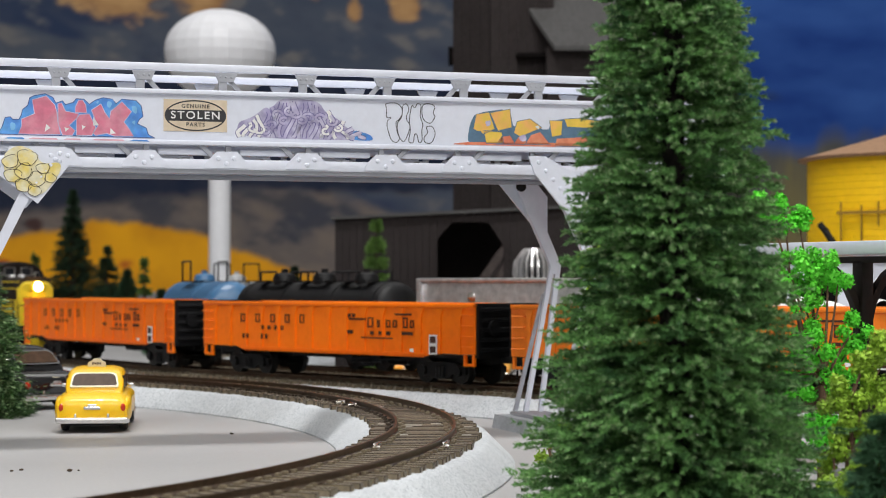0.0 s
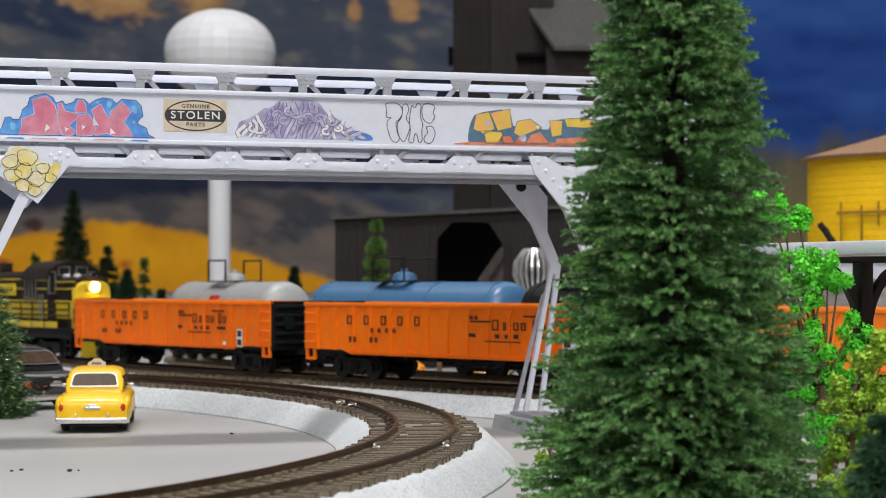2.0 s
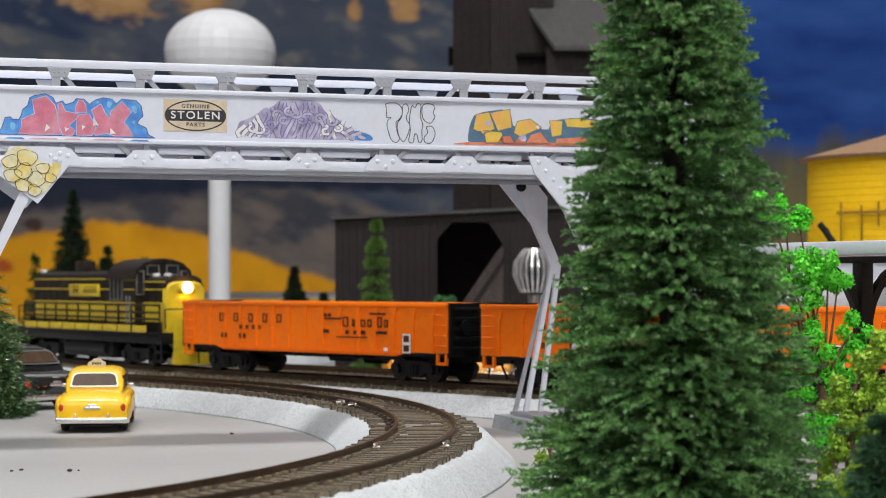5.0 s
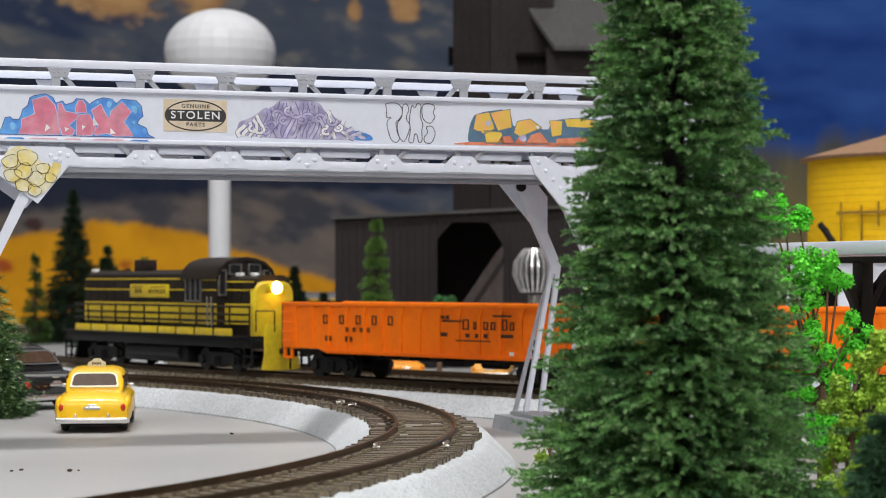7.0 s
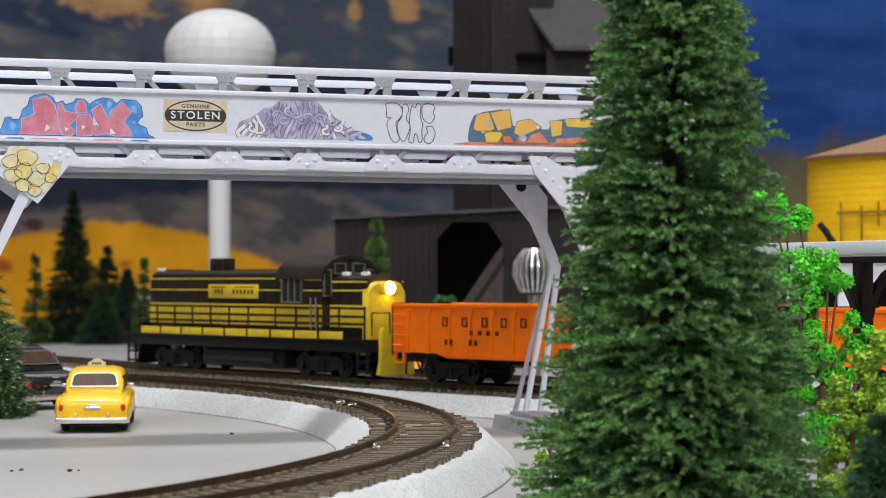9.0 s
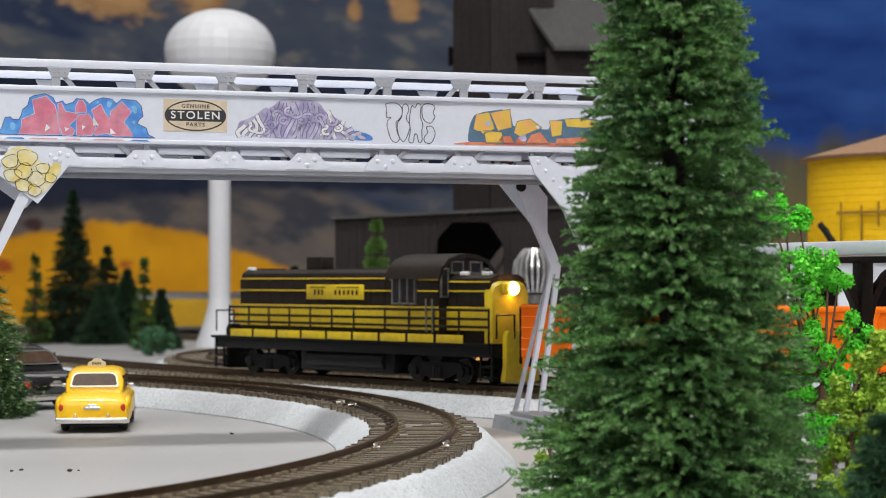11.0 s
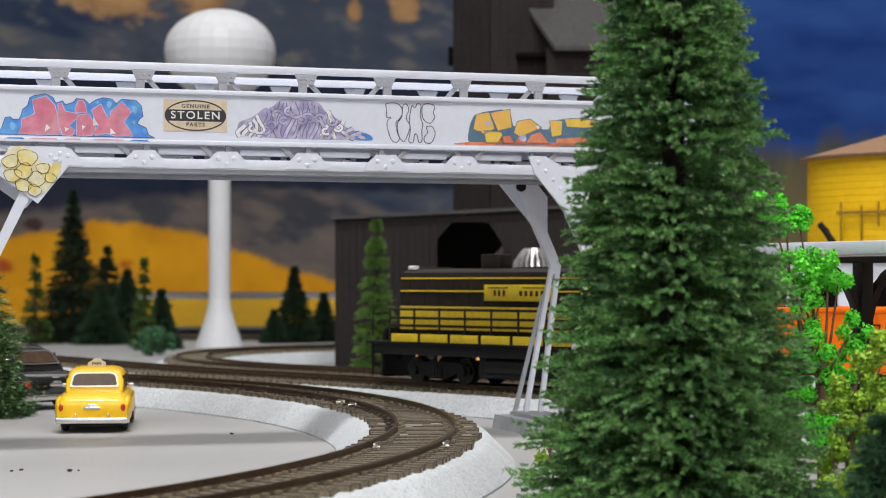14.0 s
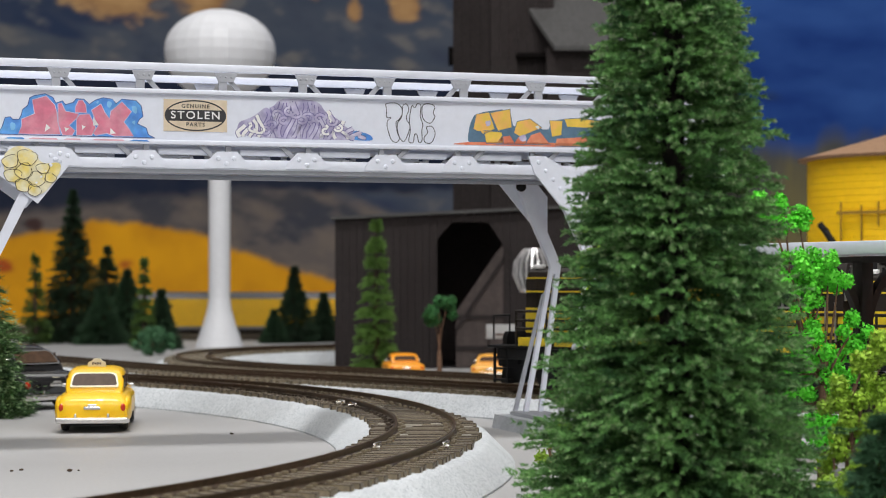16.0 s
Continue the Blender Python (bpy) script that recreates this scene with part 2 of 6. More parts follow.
MAIN = smooth_path([(-0.62, 1.56), (-0.50, 1.42), (-0.362, 1.262), (-0.2785, 1.150), (-0.2022, 1.043), (-0.1616, 0.980), (-0.1262, 0.9300), (-0.0942, 0.8897), (-0.0558, 0.8480),
                    (-0.0206, 0.8089), (0.0118, 0.7735), (0.0425, 0.7390), (0.0775, 0.7050), (0.1110, 0.6765), (0.1360, 0.6560), (0.1620, 0.6330), (0.205, 0.585),
                    (0.262, 0.520), (0.348, 0.455), (0.46, 0.41), (0.6, 0.39), (0.9, 0.385), (1.2, 0.385), (2.0, 0.385)])
BACK = smooth_path([(0.9, 1.40), (0.5, 1.36), (0.25, 1.335), (0.10, 1.315), (0.01, 1.29), (-0.069, 1.252), (-0.110, 1.210), (-0.134, 1.155), (-0.138, 1.085), (-0.120, 1.015), (-0.088, 0.960),
                    (-0.0553, 0.9234), (-0.0169, 0.8831), (0.0183, 0.8446), (0.05, 0.8085), (0.0790, 0.7750), (0.1120, 0.7430), (0.1450, 0.7140), (0.1700, 0.6930),
                    (0.1970, 0.6690), (0.243, 0.620), (0.298, 0.560), (0.376, 0.502), (0.475, 0.460), (0.61, 0.441), (0.9, 0.436), (1.2, 0.435), (2.0, 0.435), (3.0, 0.435)])
LOOP = np.array([(-0.387 + 0.382 * math.cos(a), 0.555 + 0.382 * math.sin(a)) for a in np.arange(2.2, -1.9, -0.002 / 0.382)])
RAIL = 0.011


def on(path, s):
    i = min(max(s / 0.002, 0), len(path) - 1.001)
    k = int(i)
    return path[k] + (path[k + 1] - path[k]) * (i - k)


def car_pose(path, s, half):
    """Where a car stands whose two trucks are half metres before and behind s."""
    a, b = on(path, s - half), on(path, s + half)
    return pose(*((a + b) / 2), RAIL, 0, 0, math.degrees(math.atan2(b[1] - a[1], b[0] - a[0])))


# ---- the room and the board ----
def room():
    bm = bmesh.new()
    box(bm, (0, 500, -20), (6600, 4200, 40))
    tagged(part("ground", bm, M_FLOOR), "light grey painted layout board under the railway", "floor", kind="structure")
    # unseen walls and ceiling, added so that pale surfaces bounce fill light
    for nm, c, s in (("wall_south", (0, -1640, 500), (6600, 80, 1800)), ("wall_west", (-3340, 500, 500), (80, 4360, 1800)), ("wall_east", (3340, 500, 500), (80, 4360, 1800)), ("wall_north", (0, 2640, 500), (6600, 80, 1800))):
        bm = bmesh.new()
        box(bm, c, s)
        tagged(part(nm, bm, M_WALL), "unseen off-white plaster wall added to bounce fill light", "wall", kind="structure")
    bm = bmesh.new()
    box(bm, (0, 500, 1430), (6760, 4360, 60))
    tagged(part("ceiling", bm, M_WALL), "unseen white ceiling added to bounce fill light", "ceiling", kind="structure")


def value_noise(x, y, seed):
    def h(i, j):
        v = np.sin(i * 127.1 + j * 311.7 + seed * 74.7) * 43758.5453
        return v - np.floor(v)
    i, j = np.floor(x), np.floor(y)
    u, v = x - i, y - j
    u, v = u * u * (3 - 2 * u), v * v * (3 - 2 * v)
    return (h(i, j) * (1 - u) + h(i + 1, j) * u) * (1 - v) + (h(i, j + 1) * (1 - u) + h(i + 1, j + 1) * u) * v


def fbm(x, y, seed, octaves=4):
    return sum(value_noise(x * 2 ** k, y * 2 ** k, seed + k) / 2 ** (k + 1) for k in range(octaves))


def backdrop():
    """The painted mountain scenery on the wall behind the layout: x and z in metres on its plane."""
    nx, nz, y = 620, 240, 2.35
    X, Z = np.meshgrid(np.linspace(-1.3, 1.3, nx), np.linspace(-0.02, 0.75, nz))
    a, b = fbm(X * 9, Z * 14, 1), fbm(X * 26, Z * 26, 5)
    edge = (a - 0.5) * 0.05
    col = np.empty((nz, nx, 3))

    def paint(mask, c1, c2, mixer, soft=0.012):
        w = np.clip(mask / soft, 0, 1)[..., None]
        m = np.clip(mixer, 0, 1)[..., None]
        col[:] = col * (1 - w) + (np.array(c1) * (1 - m) + np.array(c2) * m) * w

    col[:] = (0.012, 0.045, 0.20)
    brush = fbm(X * 12 + Z * 4, Z * 30, 91, 5)
    paint(0 * X + 1, (0.011, 0.045, 0.225), (0.030, 0.092, 0.330), (brush - 0.26) * 2.2)
    # blue-grey mountains with warm sunlit faces
    ridge = 0.66 + (fbm(X * 4 + 3, 0 * X, 11) - 0.5) * 0.10 - np.clip(X - 0.20, 0, 1) * 3.2
    diag = fbm(X * 5 + Z * 13, Z * 5 - X * 2.2, 21, 5)
    paint(ridge - Z + edge, (0.045, 0.062, 0.100), (0.105, 0.115, 0.135), (diag - 0.3) * 2.4)
    paint((diag - 0.54) * 0.25, (0.020, 0.035, 0.085), (0.035, 0.050, 0.090), b, 0.02)
    warm = fbm(X * 6 - Z * 6 + 9, Z * 7 + X * 3, 31)
    faces_lit = sum(np.exp(-((X - x) / rx) ** 2 - ((Z - z) / rz) ** 2) for x, z, rx, rz in ((-0.385, 0.385, 0.065, 0.036), (-0.27, 0.386, 0.05, 0.024), (-0.107, 0.372, 0.012, 0.022), (-0.045, 0.378, 0.022, 0.018), (-0.55, 0.40, 0.05, 0.02), (-0.2, 0.44, 0.2, 0.04)))
    fine = fbm(X * 30 + Z * 40, Z * 34 - X * 12, 81, 4)
    paint((fine - 0.50) * 0.10 * (X < 0.25), (0.030, 0.044, 0.085), (0.060, 0.070, 0.10), b, 0.03)
    paint((0.40 - fine) * 0.2 * (X < 0.25), (0.125, 0.130, 0.145), (0.16, 0.15, 0.145), b, 0.03)
    paint((faces_lit + (warm - 0.5) * 1.3 + (fine - 0.5) * 1.5 - 0.52 - np.clip(X - 0.06, 0, 1) * 12) * 0.1, (0.30, 0.155, 0.070), (0.50, 0.31, 0.14), (fine - 0.3) * 2.4, 0.03)
    # mauve-brown slope, then the golden hill
    slope = 0.172 + (fbm(X * 5, 0 * X, 41) - 0.5) * 0.04 + edge - np.clip(X + 0.15, 0, 1) * 0.28
    paint(slope - Z, (0.100, 0.088, 0.088), (0.150, 0.128, 0.118), (diag - 0.3) * 2.2, 0.02)
    paint(np.minimum((fine - 0.47) * 0.12, slope - Z) * (Z > 0.095), (0.038, 0.046, 0.070), (0.075, 0.070, 0.075), b, 0.02)
    paint(np.minimum((0.43 - fine) * 0.2, slope - Z), (0.17, 0.14, 0.12), (0.15, 0.125, 0.115), b, 0.02)
    # dark blue shade along the top of the slope, grey-brown streaks below it
    navy = np.interp(X, [-0.7, -0.50, -0.44, -0.34, -0.28, -0.20, -0.10], [0.140, 0.130, 0.138, 0.146, 0.152, 0.158, 0.155]) + (fine - 0.5) * 0.03
    paint((Z - navy) * (Z < 0.30) * (X < 0.05), (0.013, 0.020, 0.046), (0.032, 0.037, 0.056), (b - 0.3) * 1.6, 0.012)
    gold = np.interp(X, [-1.3, -0.60, -0.518, -0.45, -0.415, -0.363, -0.281, -0.25, -0.183, -0.126, -0.05, 0.2], [0.120, 0.100, 0.108, 0.120, 0.127, 0.123, 0.105, 0.0924, 0.0716, 0.0588, 0.05, 0.03]) + edge * 0.25
    gold = gold + (fbm(X * 60, Z * 8, 47) - 0.5) * 0.012
    paint(gold - Z, (0.74, 0.35, 0.012), (0.55, 0.24, 0.012), (b - 0.25) * 1.6, 0.006)
    paint(np.minimum((fbm(X * 17, Z * 19, 51) - 0.56) * 0.2, 0.09 - Z) - np.clip(X + 0.32, 0, 1) * 0.2, (0.40, 0.075, 0.015), (0.30, 0.045, 0.015), b, 0.012)
    reds = sum(np.exp(-((X - x) / rx) ** 2 - ((Z - z) / rz) ** 2) for x, z, rx, rz in ((-0.375, 0.070, 0.022, 0.020), (-0.515, 0.066, 0.020, 0.020), (-0.145, 0.062, 0.02, 0.008), (-0.56, 0.09, 0.02, 0.02)))
    paint((reds + (fine - 0.5) * 2.2 - 0.55) * 0.06 - (Z > 0.1) * 0.1, (0.44, 0.10, 0.020), (0.33, 0.055, 0.020), b, 0.02)
    paint((np.exp(-((X + 0.485) / 0.016) ** 2 - ((Z - 0.119) / 0.013) ** 2) + (fine - 0.5) - 0.5) * 0.06, (0.07, 0.035, 0.03), (0.05, 0.03, 0.03), b, 0.02)
    # olive woods on the flank below the blue sky
    wood = 0.232 + (fbm(X * 30, 0 * X, 61) - 0.5) * 0.05 - np.clip(0.22 - X, 0, 1) * 0.8
    streak = fbm(X * 40, Z * 5, 71)
    paint(wood - Z, (0.085, 0.085, 0.080), (0.26, 0.21, 0.060), (streak - 0.25) * 1.6 - (Z - 0.12) * 5, 0.03)
    verts = np.stack([X.ravel(), np.full(X.size, y), Z.ravel()], 1)
    idx = np.arange(nx * nz).reshape(nz, nx)
    faces = np.stack([idx[:-1, :-1], idx[:-1, 1:], idx[1:, 1:], idx[1:, :-1]], -1).reshape(-1, 4)
    me = bpy.data.meshes.new("backdrop")
    me.from_pydata(verts.tolist(), [], faces.tolist())
    at = me.color_attributes.new("paint", "FLOAT_COLOR", "POINT")
    at.data.foreach_set("color", np.concatenate([col.reshape(-1, 3), np.ones((X.size, 1))], 1).ravel())
    m = mat("mural_paint", (0.5, 0.5, 0.5), 0.85, vary=0.05, bump=0.05, spec=0.15)
    nt = m.node_tree
    attr = nt.nodes.new("ShaderNodeVertexColor")
    attr.layer_name = "paint"
    nt.links.new(attr.outputs["Color"], nt.nodes["Principled BSDF"].inputs["Base Color"])
    me.materials.append(m)
    tagged(new("backdrop", me), "painted mural of blue mountains and a golden hill", "backdrop", kind="structure")


# ---- tracks ----
def sweep(path, i0, i1, outline, step=1):
    """A bar of the given (side, height) outline, in mm, along a stretch of a path."""
    bm = bmesh.new()
    secs = []
    for i in range(i0, i1, step):
        a, b = path[max(i - 1, 0)], path[min(i + 1, len(path) - 1)]
        t = (b - a) / np.hypot(*(b - a))
        secs.append([(path[i][0] * 1000 + t[1] * o, path[i][1] * 1000 - t[0] * o, z) for o, z in outline])
    loft(bm, secs)
    return bm


def tie_mesh(glint_bars=(), wood=M_TIE):
    """One tie with its rail chairs; pale (middle, length) bars along its top are painted glints."""
    bm = bmesh.new()
    box(bm, (0, 0, 7.9), (2.0, 30.0, 2.2), 0.2)
    flat = len(bm.faces)
    for side in (-1, 1):
        for k in (-1, 1):
            box(bm, (0, side * 8.25 + k * 1.7, 9.2), (1.5, 1.2, 0.8))
    bm.faces.ensure_lookup_table()
    for f in bm.faces[flat:]:
        f.material_index = 1
    chairs = len(bm.faces)
    for y, w in glint_bars:
        box(bm, (0, y, 9.15), (1.9, w, 0.3))
    bm.faces.ensure_lookup_table()
    for f in bm.faces[chairs:]:
        f.material_index = 2
    me = mesh_of("tie", bm, wood)
    me.materials.append(M_CHAIR)
    me.materials.append(M_GLINT)
    return me


def track(label, path, i0, i1, dirt, bed_lo=25.0):
    root = thing("railway_track", Matrix(), label, "railway track", "model railway tracks")
    part("roadbed", sweep(path, i0, i1, [(-bed_lo, -0.3), (-bed_lo, 0.5), (-bed_lo + 0.6, 1.1), (-18.4, 6.9), (-16.8, 7.5), (16.8, 7.5), (18.4, 6.9), (bed_lo - 0.6, 1.1), (bed_lo, 0.5), (bed_lo, -0.3)], 3), M_BED, root, "grey-white granite-print roadbed")
    part("ballast_strip", sweep(path, i0, i1, [(-13.6, 5.0), (-13.0, 7.95), (13.0, 7.95), (13.6, 5.0)], 3), dirt, root, "brown dusty strip between the ties")
    for side in (-1, 1):
        o = side * 8.25
        part("rail", sweep(path, i0, i1, [(o - 0.62, 8.9), (o - 0.62, 9.15), (o - 0.25, 9.5), (o - 0.25, 10.4), (o - 0.38, 10.6), (o - 0.34, 11.0), (o + 0.34, 11.0), (o + 0.38, 10.6), (o + 0.25, 10.4), (o + 0.25, 9.5), (o + 0.62, 9.15), (o + 0.62, 8.9)]), M_RAIL, root, "weathered brown rail")
    return root


def lay_ties(root, path, i0, i1, shared, glinted=None, near=()):
    s, k = i0 * 0.002, 0
    while s < i1 * 0.002 - 0.006:
        a, b = on(path, s), on(path, s + 0.002)
        # worn picks the ties that carry painted highlights
        worn = any(math.dist(a, q) < d and random.random() < 0.42 for q, d in near)
        ob = new("tie", random.choice(glinted) if worn else shared)
        ob.parent = root
        n = np.array([-(b - a)[1], (b - a)[0]]) / np.hypot(*(b - a)) * random.uniform(-9, 9) * 1e-4
        ob.matrix_basis = pose(a[0] + n[0], a[1] + n[1], random.uniform(-1, 1) * 1e-4, 0, 0, math.degrees(math.atan2(b[1] - a[1], b[0] - a[0])) + random.uniform(-1.2, 1.2))
        s += 0.0051
        k += 1


# ---- rolling stock: x forward, z up from the railhead, millimetres ----
def wheelset(parent):
    bm = bmesh.new()
    cyl(bm, (0, -8.6, 0), (0, 8.6, 0), 1.2, n=8)
    for s in (-1, 1):
        cyl(bm, (0, s * 7.4, 0), (0, s * 9.6, 0), 5.0, n=20)
        cyl(bm, (0, s * 6.8, 0), (0, s * 7.4, 0), 5.6, n=20)
        cyl(bm, (0, s * 9.6, 0), (0, s * 9.9, 0), 3.6, n=16)
        box(bm, (2.6, s * 9.9, 0), (2.0, 0.4, 1.2))
    return part("wheelset", bm, M_WHEEL, parent, "dark steel wheels on an axle")


def truck(parent, x, gap=20.0):
    bm = bmesh.new()
    for s in (-1, 1):
        slab(bm, [(-gap / 2 - 4, 4), (-gap / 2 - 4, 6.6), (-gap / 2 + 2.5, 8.4), (gap / 2 - 2.5, 8.4), (gap / 2 + 4, 6.6), (gap / 2 + 4, 4), (gap / 2 - 3, 4), (3.4, 1.8), (-3.4, 1.8), (-gap / 2 + 3, 4)], s * 10.2 - 0.9, s * 10.2 + 0.9)
        for k in (-1, 1):
            cyl(bm, (k * gap / 2, s * 10.2, 5), (k * gap / 2, s * 12.0, 5), 2.0, n=10)
        for k in (-1.6, 0, 1.6):
            cyl(bm, (k, s * 11.3, 2.6), (k, s * 11.3, 6.6), 0.7, n=6)
    box(bm, (0, 0, 6.4), (5, 22, 3.2), 0.4)
    box(bm, (0, 0, 9.0), (6, 9, 3))
    t = part("truck", bm, M_BLACK, parent, "black sprung freight truck")
    t.location = (x * 0.001, 0, 0)
    for k in (-1, 1):
        w = wheelset(t)
        w.location = (k * gap / 2000, 0, 0.005)
    return t


def coupler(parent, x, way):
    bm = bmesh.new()
    box(bm, (x + way * 2.5, 0, 9.5), (9, 3, 2.4), 0.4)
    box(bm, (x + way * 6.5, 0.8, 9.5), (3.4, 4.6, 4.2), 0.6)
    cyl(bm, (x + way * 5, 1.2, 8), (x + way * 3, 2.4, 2.2), 0.4, n=6)
    part("coupler", bm, M_BLACK, parent)


def bars(bm, x0, x1, z0, z1, n, y, fill=0.62):
    """A row of n small marks standing in for letters."""
    w = (x1 - x0) / n
    for i in range(n):
        box(bm, (x0 + (i + 0.5) * w, y, (z0 + z1) / 2), (w * fill, 0.12, z1 - z0))


def gondola(m, label, paint):
    """An open steel gondola, 178 mm over the ends."""
    car = thing("gondola_car", m, label, "railway wagon", "gondola wagons of the train")
    L, W, lo, hi = 87.6, 16.2, 10.8, 30.4
    for s in (-1, 1):
        bm = bmesh.new()
        drop = [(-L, lo + 1.2), (-L, hi), (L, hi), (L, lo + 1.2), (L - 24, lo + 1.2), (L - 30, lo - 0.6), (-L + 30, lo - 0.6), (-L + 24, lo + 1.2)]
        slab(bm, drop, s * W - 0.5, s * W + 0.5)
        part("side_panel", bm, paint, car)
        bm = bmesh.new()
        box(bm, (0, s * W, hi), (2 * L, 2.6, 1.6), 0.25)
        part("top_rail", bm, paint, car)
        bm = bmesh.new()
        box(bm, (0, s * (W + 0.5), lo + 0.7), (2 * L - 56, 1.0, 0.9))
        part("sill", bm, paint, car)
        for i in range(15):
            x = -L + 8.5 + i * (2 * L - 17) / 14
            bm = bmesh.new()
            slab(bm, [(x - 0.8, lo + 1), (x - 0.8, hi - 4.6), (x - 2.2, hi - 0.9), (x + 2.2, hi - 0.9), (x + 0.8, hi - 4.6), (x + 0.8, lo + 1)], s * (W + 0.55) - 0.5, s * (W + 0.55) + 0.5)
            part("side_post", bm, paint, car)
        for e in (-1, 1):
            for z in (lo + 4, lo + 8, lo + 12, lo + 16):
                bm = bmesh.new()
                tube(bm, [(e * (L - 1), s * (W + 0.5), z), (e * (L - 1), s * (W + 1.8), z), (e * (L - 6.5), s * (W + 1.8), z), (e * (L - 6.5), s * (W + 0.5), z)], 0.28, 5)
                part("grab_iron", bm, paint, car)
            bm = bmesh.new()
            slab(bm, [(e * (L - 0.5), lo + 1), (e * (L - 0.5), lo - 3.4), (e * (L - 6.5), lo - 3.4), (e * (L - 6.5), lo + 1), (e * (L - 5.3), lo + 1), (e * (L - 5.3), lo - 2.3), (e * (L - 1.7), lo - 2.3), (e * (L - 1.7), lo + 1)], s * W - 0.5, s * W + 0.6)
            part("step", bm, paint, car)
    for e in (-1, 1):
        bm = bmesh.new()
        box(bm, (e * (L - 0.6), 0, (lo + hi) / 2 + 0.4), (1.2, 2 * W, hi - lo + 1.2))
        for z in np.linspace(lo + 3, hi - 1.5, 5):
            box(bm, (e * (L + 0.4), 0, z), (1.4, 2 * W - 1, 1.5), 0.3)
        for k in (-1, 1):
            box(bm, (e * (L + 0.5), k * (W - 0.8), (lo + hi) / 2), (1.6, 1.6, hi - lo))
        cyl(bm, (e * (L + 1.2), -8, 22), (e * (L + 2.0), -8, 22), 3.0, n=14)
        part("end_panel", bm, M_BLACK, car, "black ribbed steel end")
        coupler(car, e * L, e)
    bm = bmesh.new()
    box(bm, (0, 0, lo + 0.2), (2 * L - 2, 2 * W - 1, 1.2))
    part("floor", bm, M_BLACK, car)
    bm = bmesh.new()
    box(bm, (0, 0, lo - 1.6), (2 * L - 10, 7, 2.6))
    for x in (-28, -10, 10, 28):
        box(bm, (x, 0, lo - 1.2), (2, 28, 1.8))
    box(bm, (-6, 9, lo - 3.0), (13, 6, 4), 0.6)
    cyl(bm, (12, 7, lo - 3), (24, 7, lo - 3), 2.4, n=12)
    part("underframe", bm, M_BLACK, car)
    for x in (-62, 62):
        truck(car, x)
    # lettering on both flanks: plain marks in black, a stencil panel in white
    for s in (-1, 1):
        y, f = s * (W + 1.12), -s
        def mark(name, x, z, w, h, hollow=False):
            bm = bmesh.new()
            if hollow:
                for dx, dz, a, b in ((-w / 2 + 0.3, 0, 0.6, h), (w / 2 - 0.3, 0, 0.6, h), (0, h / 2 - 0.25, w, 0.5), (0, -h / 2 + 0.25, w, 0.5)):
                    box(bm, (f * (x + dx), y, z + dz), (a, 0.15, b))
            else:
                box(bm, (f * x, y, z), (w, 0.15, h))
            part(name, bm, M_INK, car, smooth=False)
        for x in (-58, -47.5, -37, -27, -17):
            mark("road_mark", x, 24.2, 3.0, 3.6, True)
        for x in (-44, -39.5, -35, -30.5):
            mark("number_bar", x, 20.2, 1.7, 1.7, True)
        for x in (-57.5, -54.8, -44.5, -41.5):
            mark("data_bar", x, 16.4, 1.5, 2.0, True)
        for x, w, h in ((27, 3.4, 4.0), (32, 1.6, 3.0), (38, 2.6, 3.0), (42, 2.4, 3.0), (48.3, 2.6, 4.2), (52.2, 2.2, 3.0)):
            mark("herald_mark", x, 23.0 + (h - 3) * 0.4, w, h, True)
        for x, z, w, h in ((19, 24.6, 11, 0.7), (47, 26.8, 10, 0.7), (14, 26.0, 1.8, 1.4), (16.6, 26.0, 1.8, 1.4), (14.5, 19.4, 3.6, 1.4), (31, 17.2, 19, 0.45), (28, 19.2, 2.2, 1.5), (33, 19.2, 1.6, 1.5), (38, 19.2, 2.4, 1.5), (49.5, 19.3, 6.5, 1.2)):
            mark("herald_bar", x, z, w, h)
        for z in (17.2, 13.4):
            bm = bmesh.new()
            box(bm, (f * 64.5, y, z), (4.6, 0.2, 3.8))
            sp = part("stencil_frame", bm, M_LABELW, car, "white stencil panel outline")
            bm = bmesh.new()
            box(bm, (f * 64.5, y + s * 0.1, z), (3.2, 0.2, 2.6))
            part("stencil_panel", bm, M_INK, sp, "black stencil square")
        bm = bmesh.new()
        box(bm, (f * 52, y, 12.8), (2.2, 0.2, 1.4))
        part("stencil_plate", bm, M_LABELW, car, "small white plate")
    return car


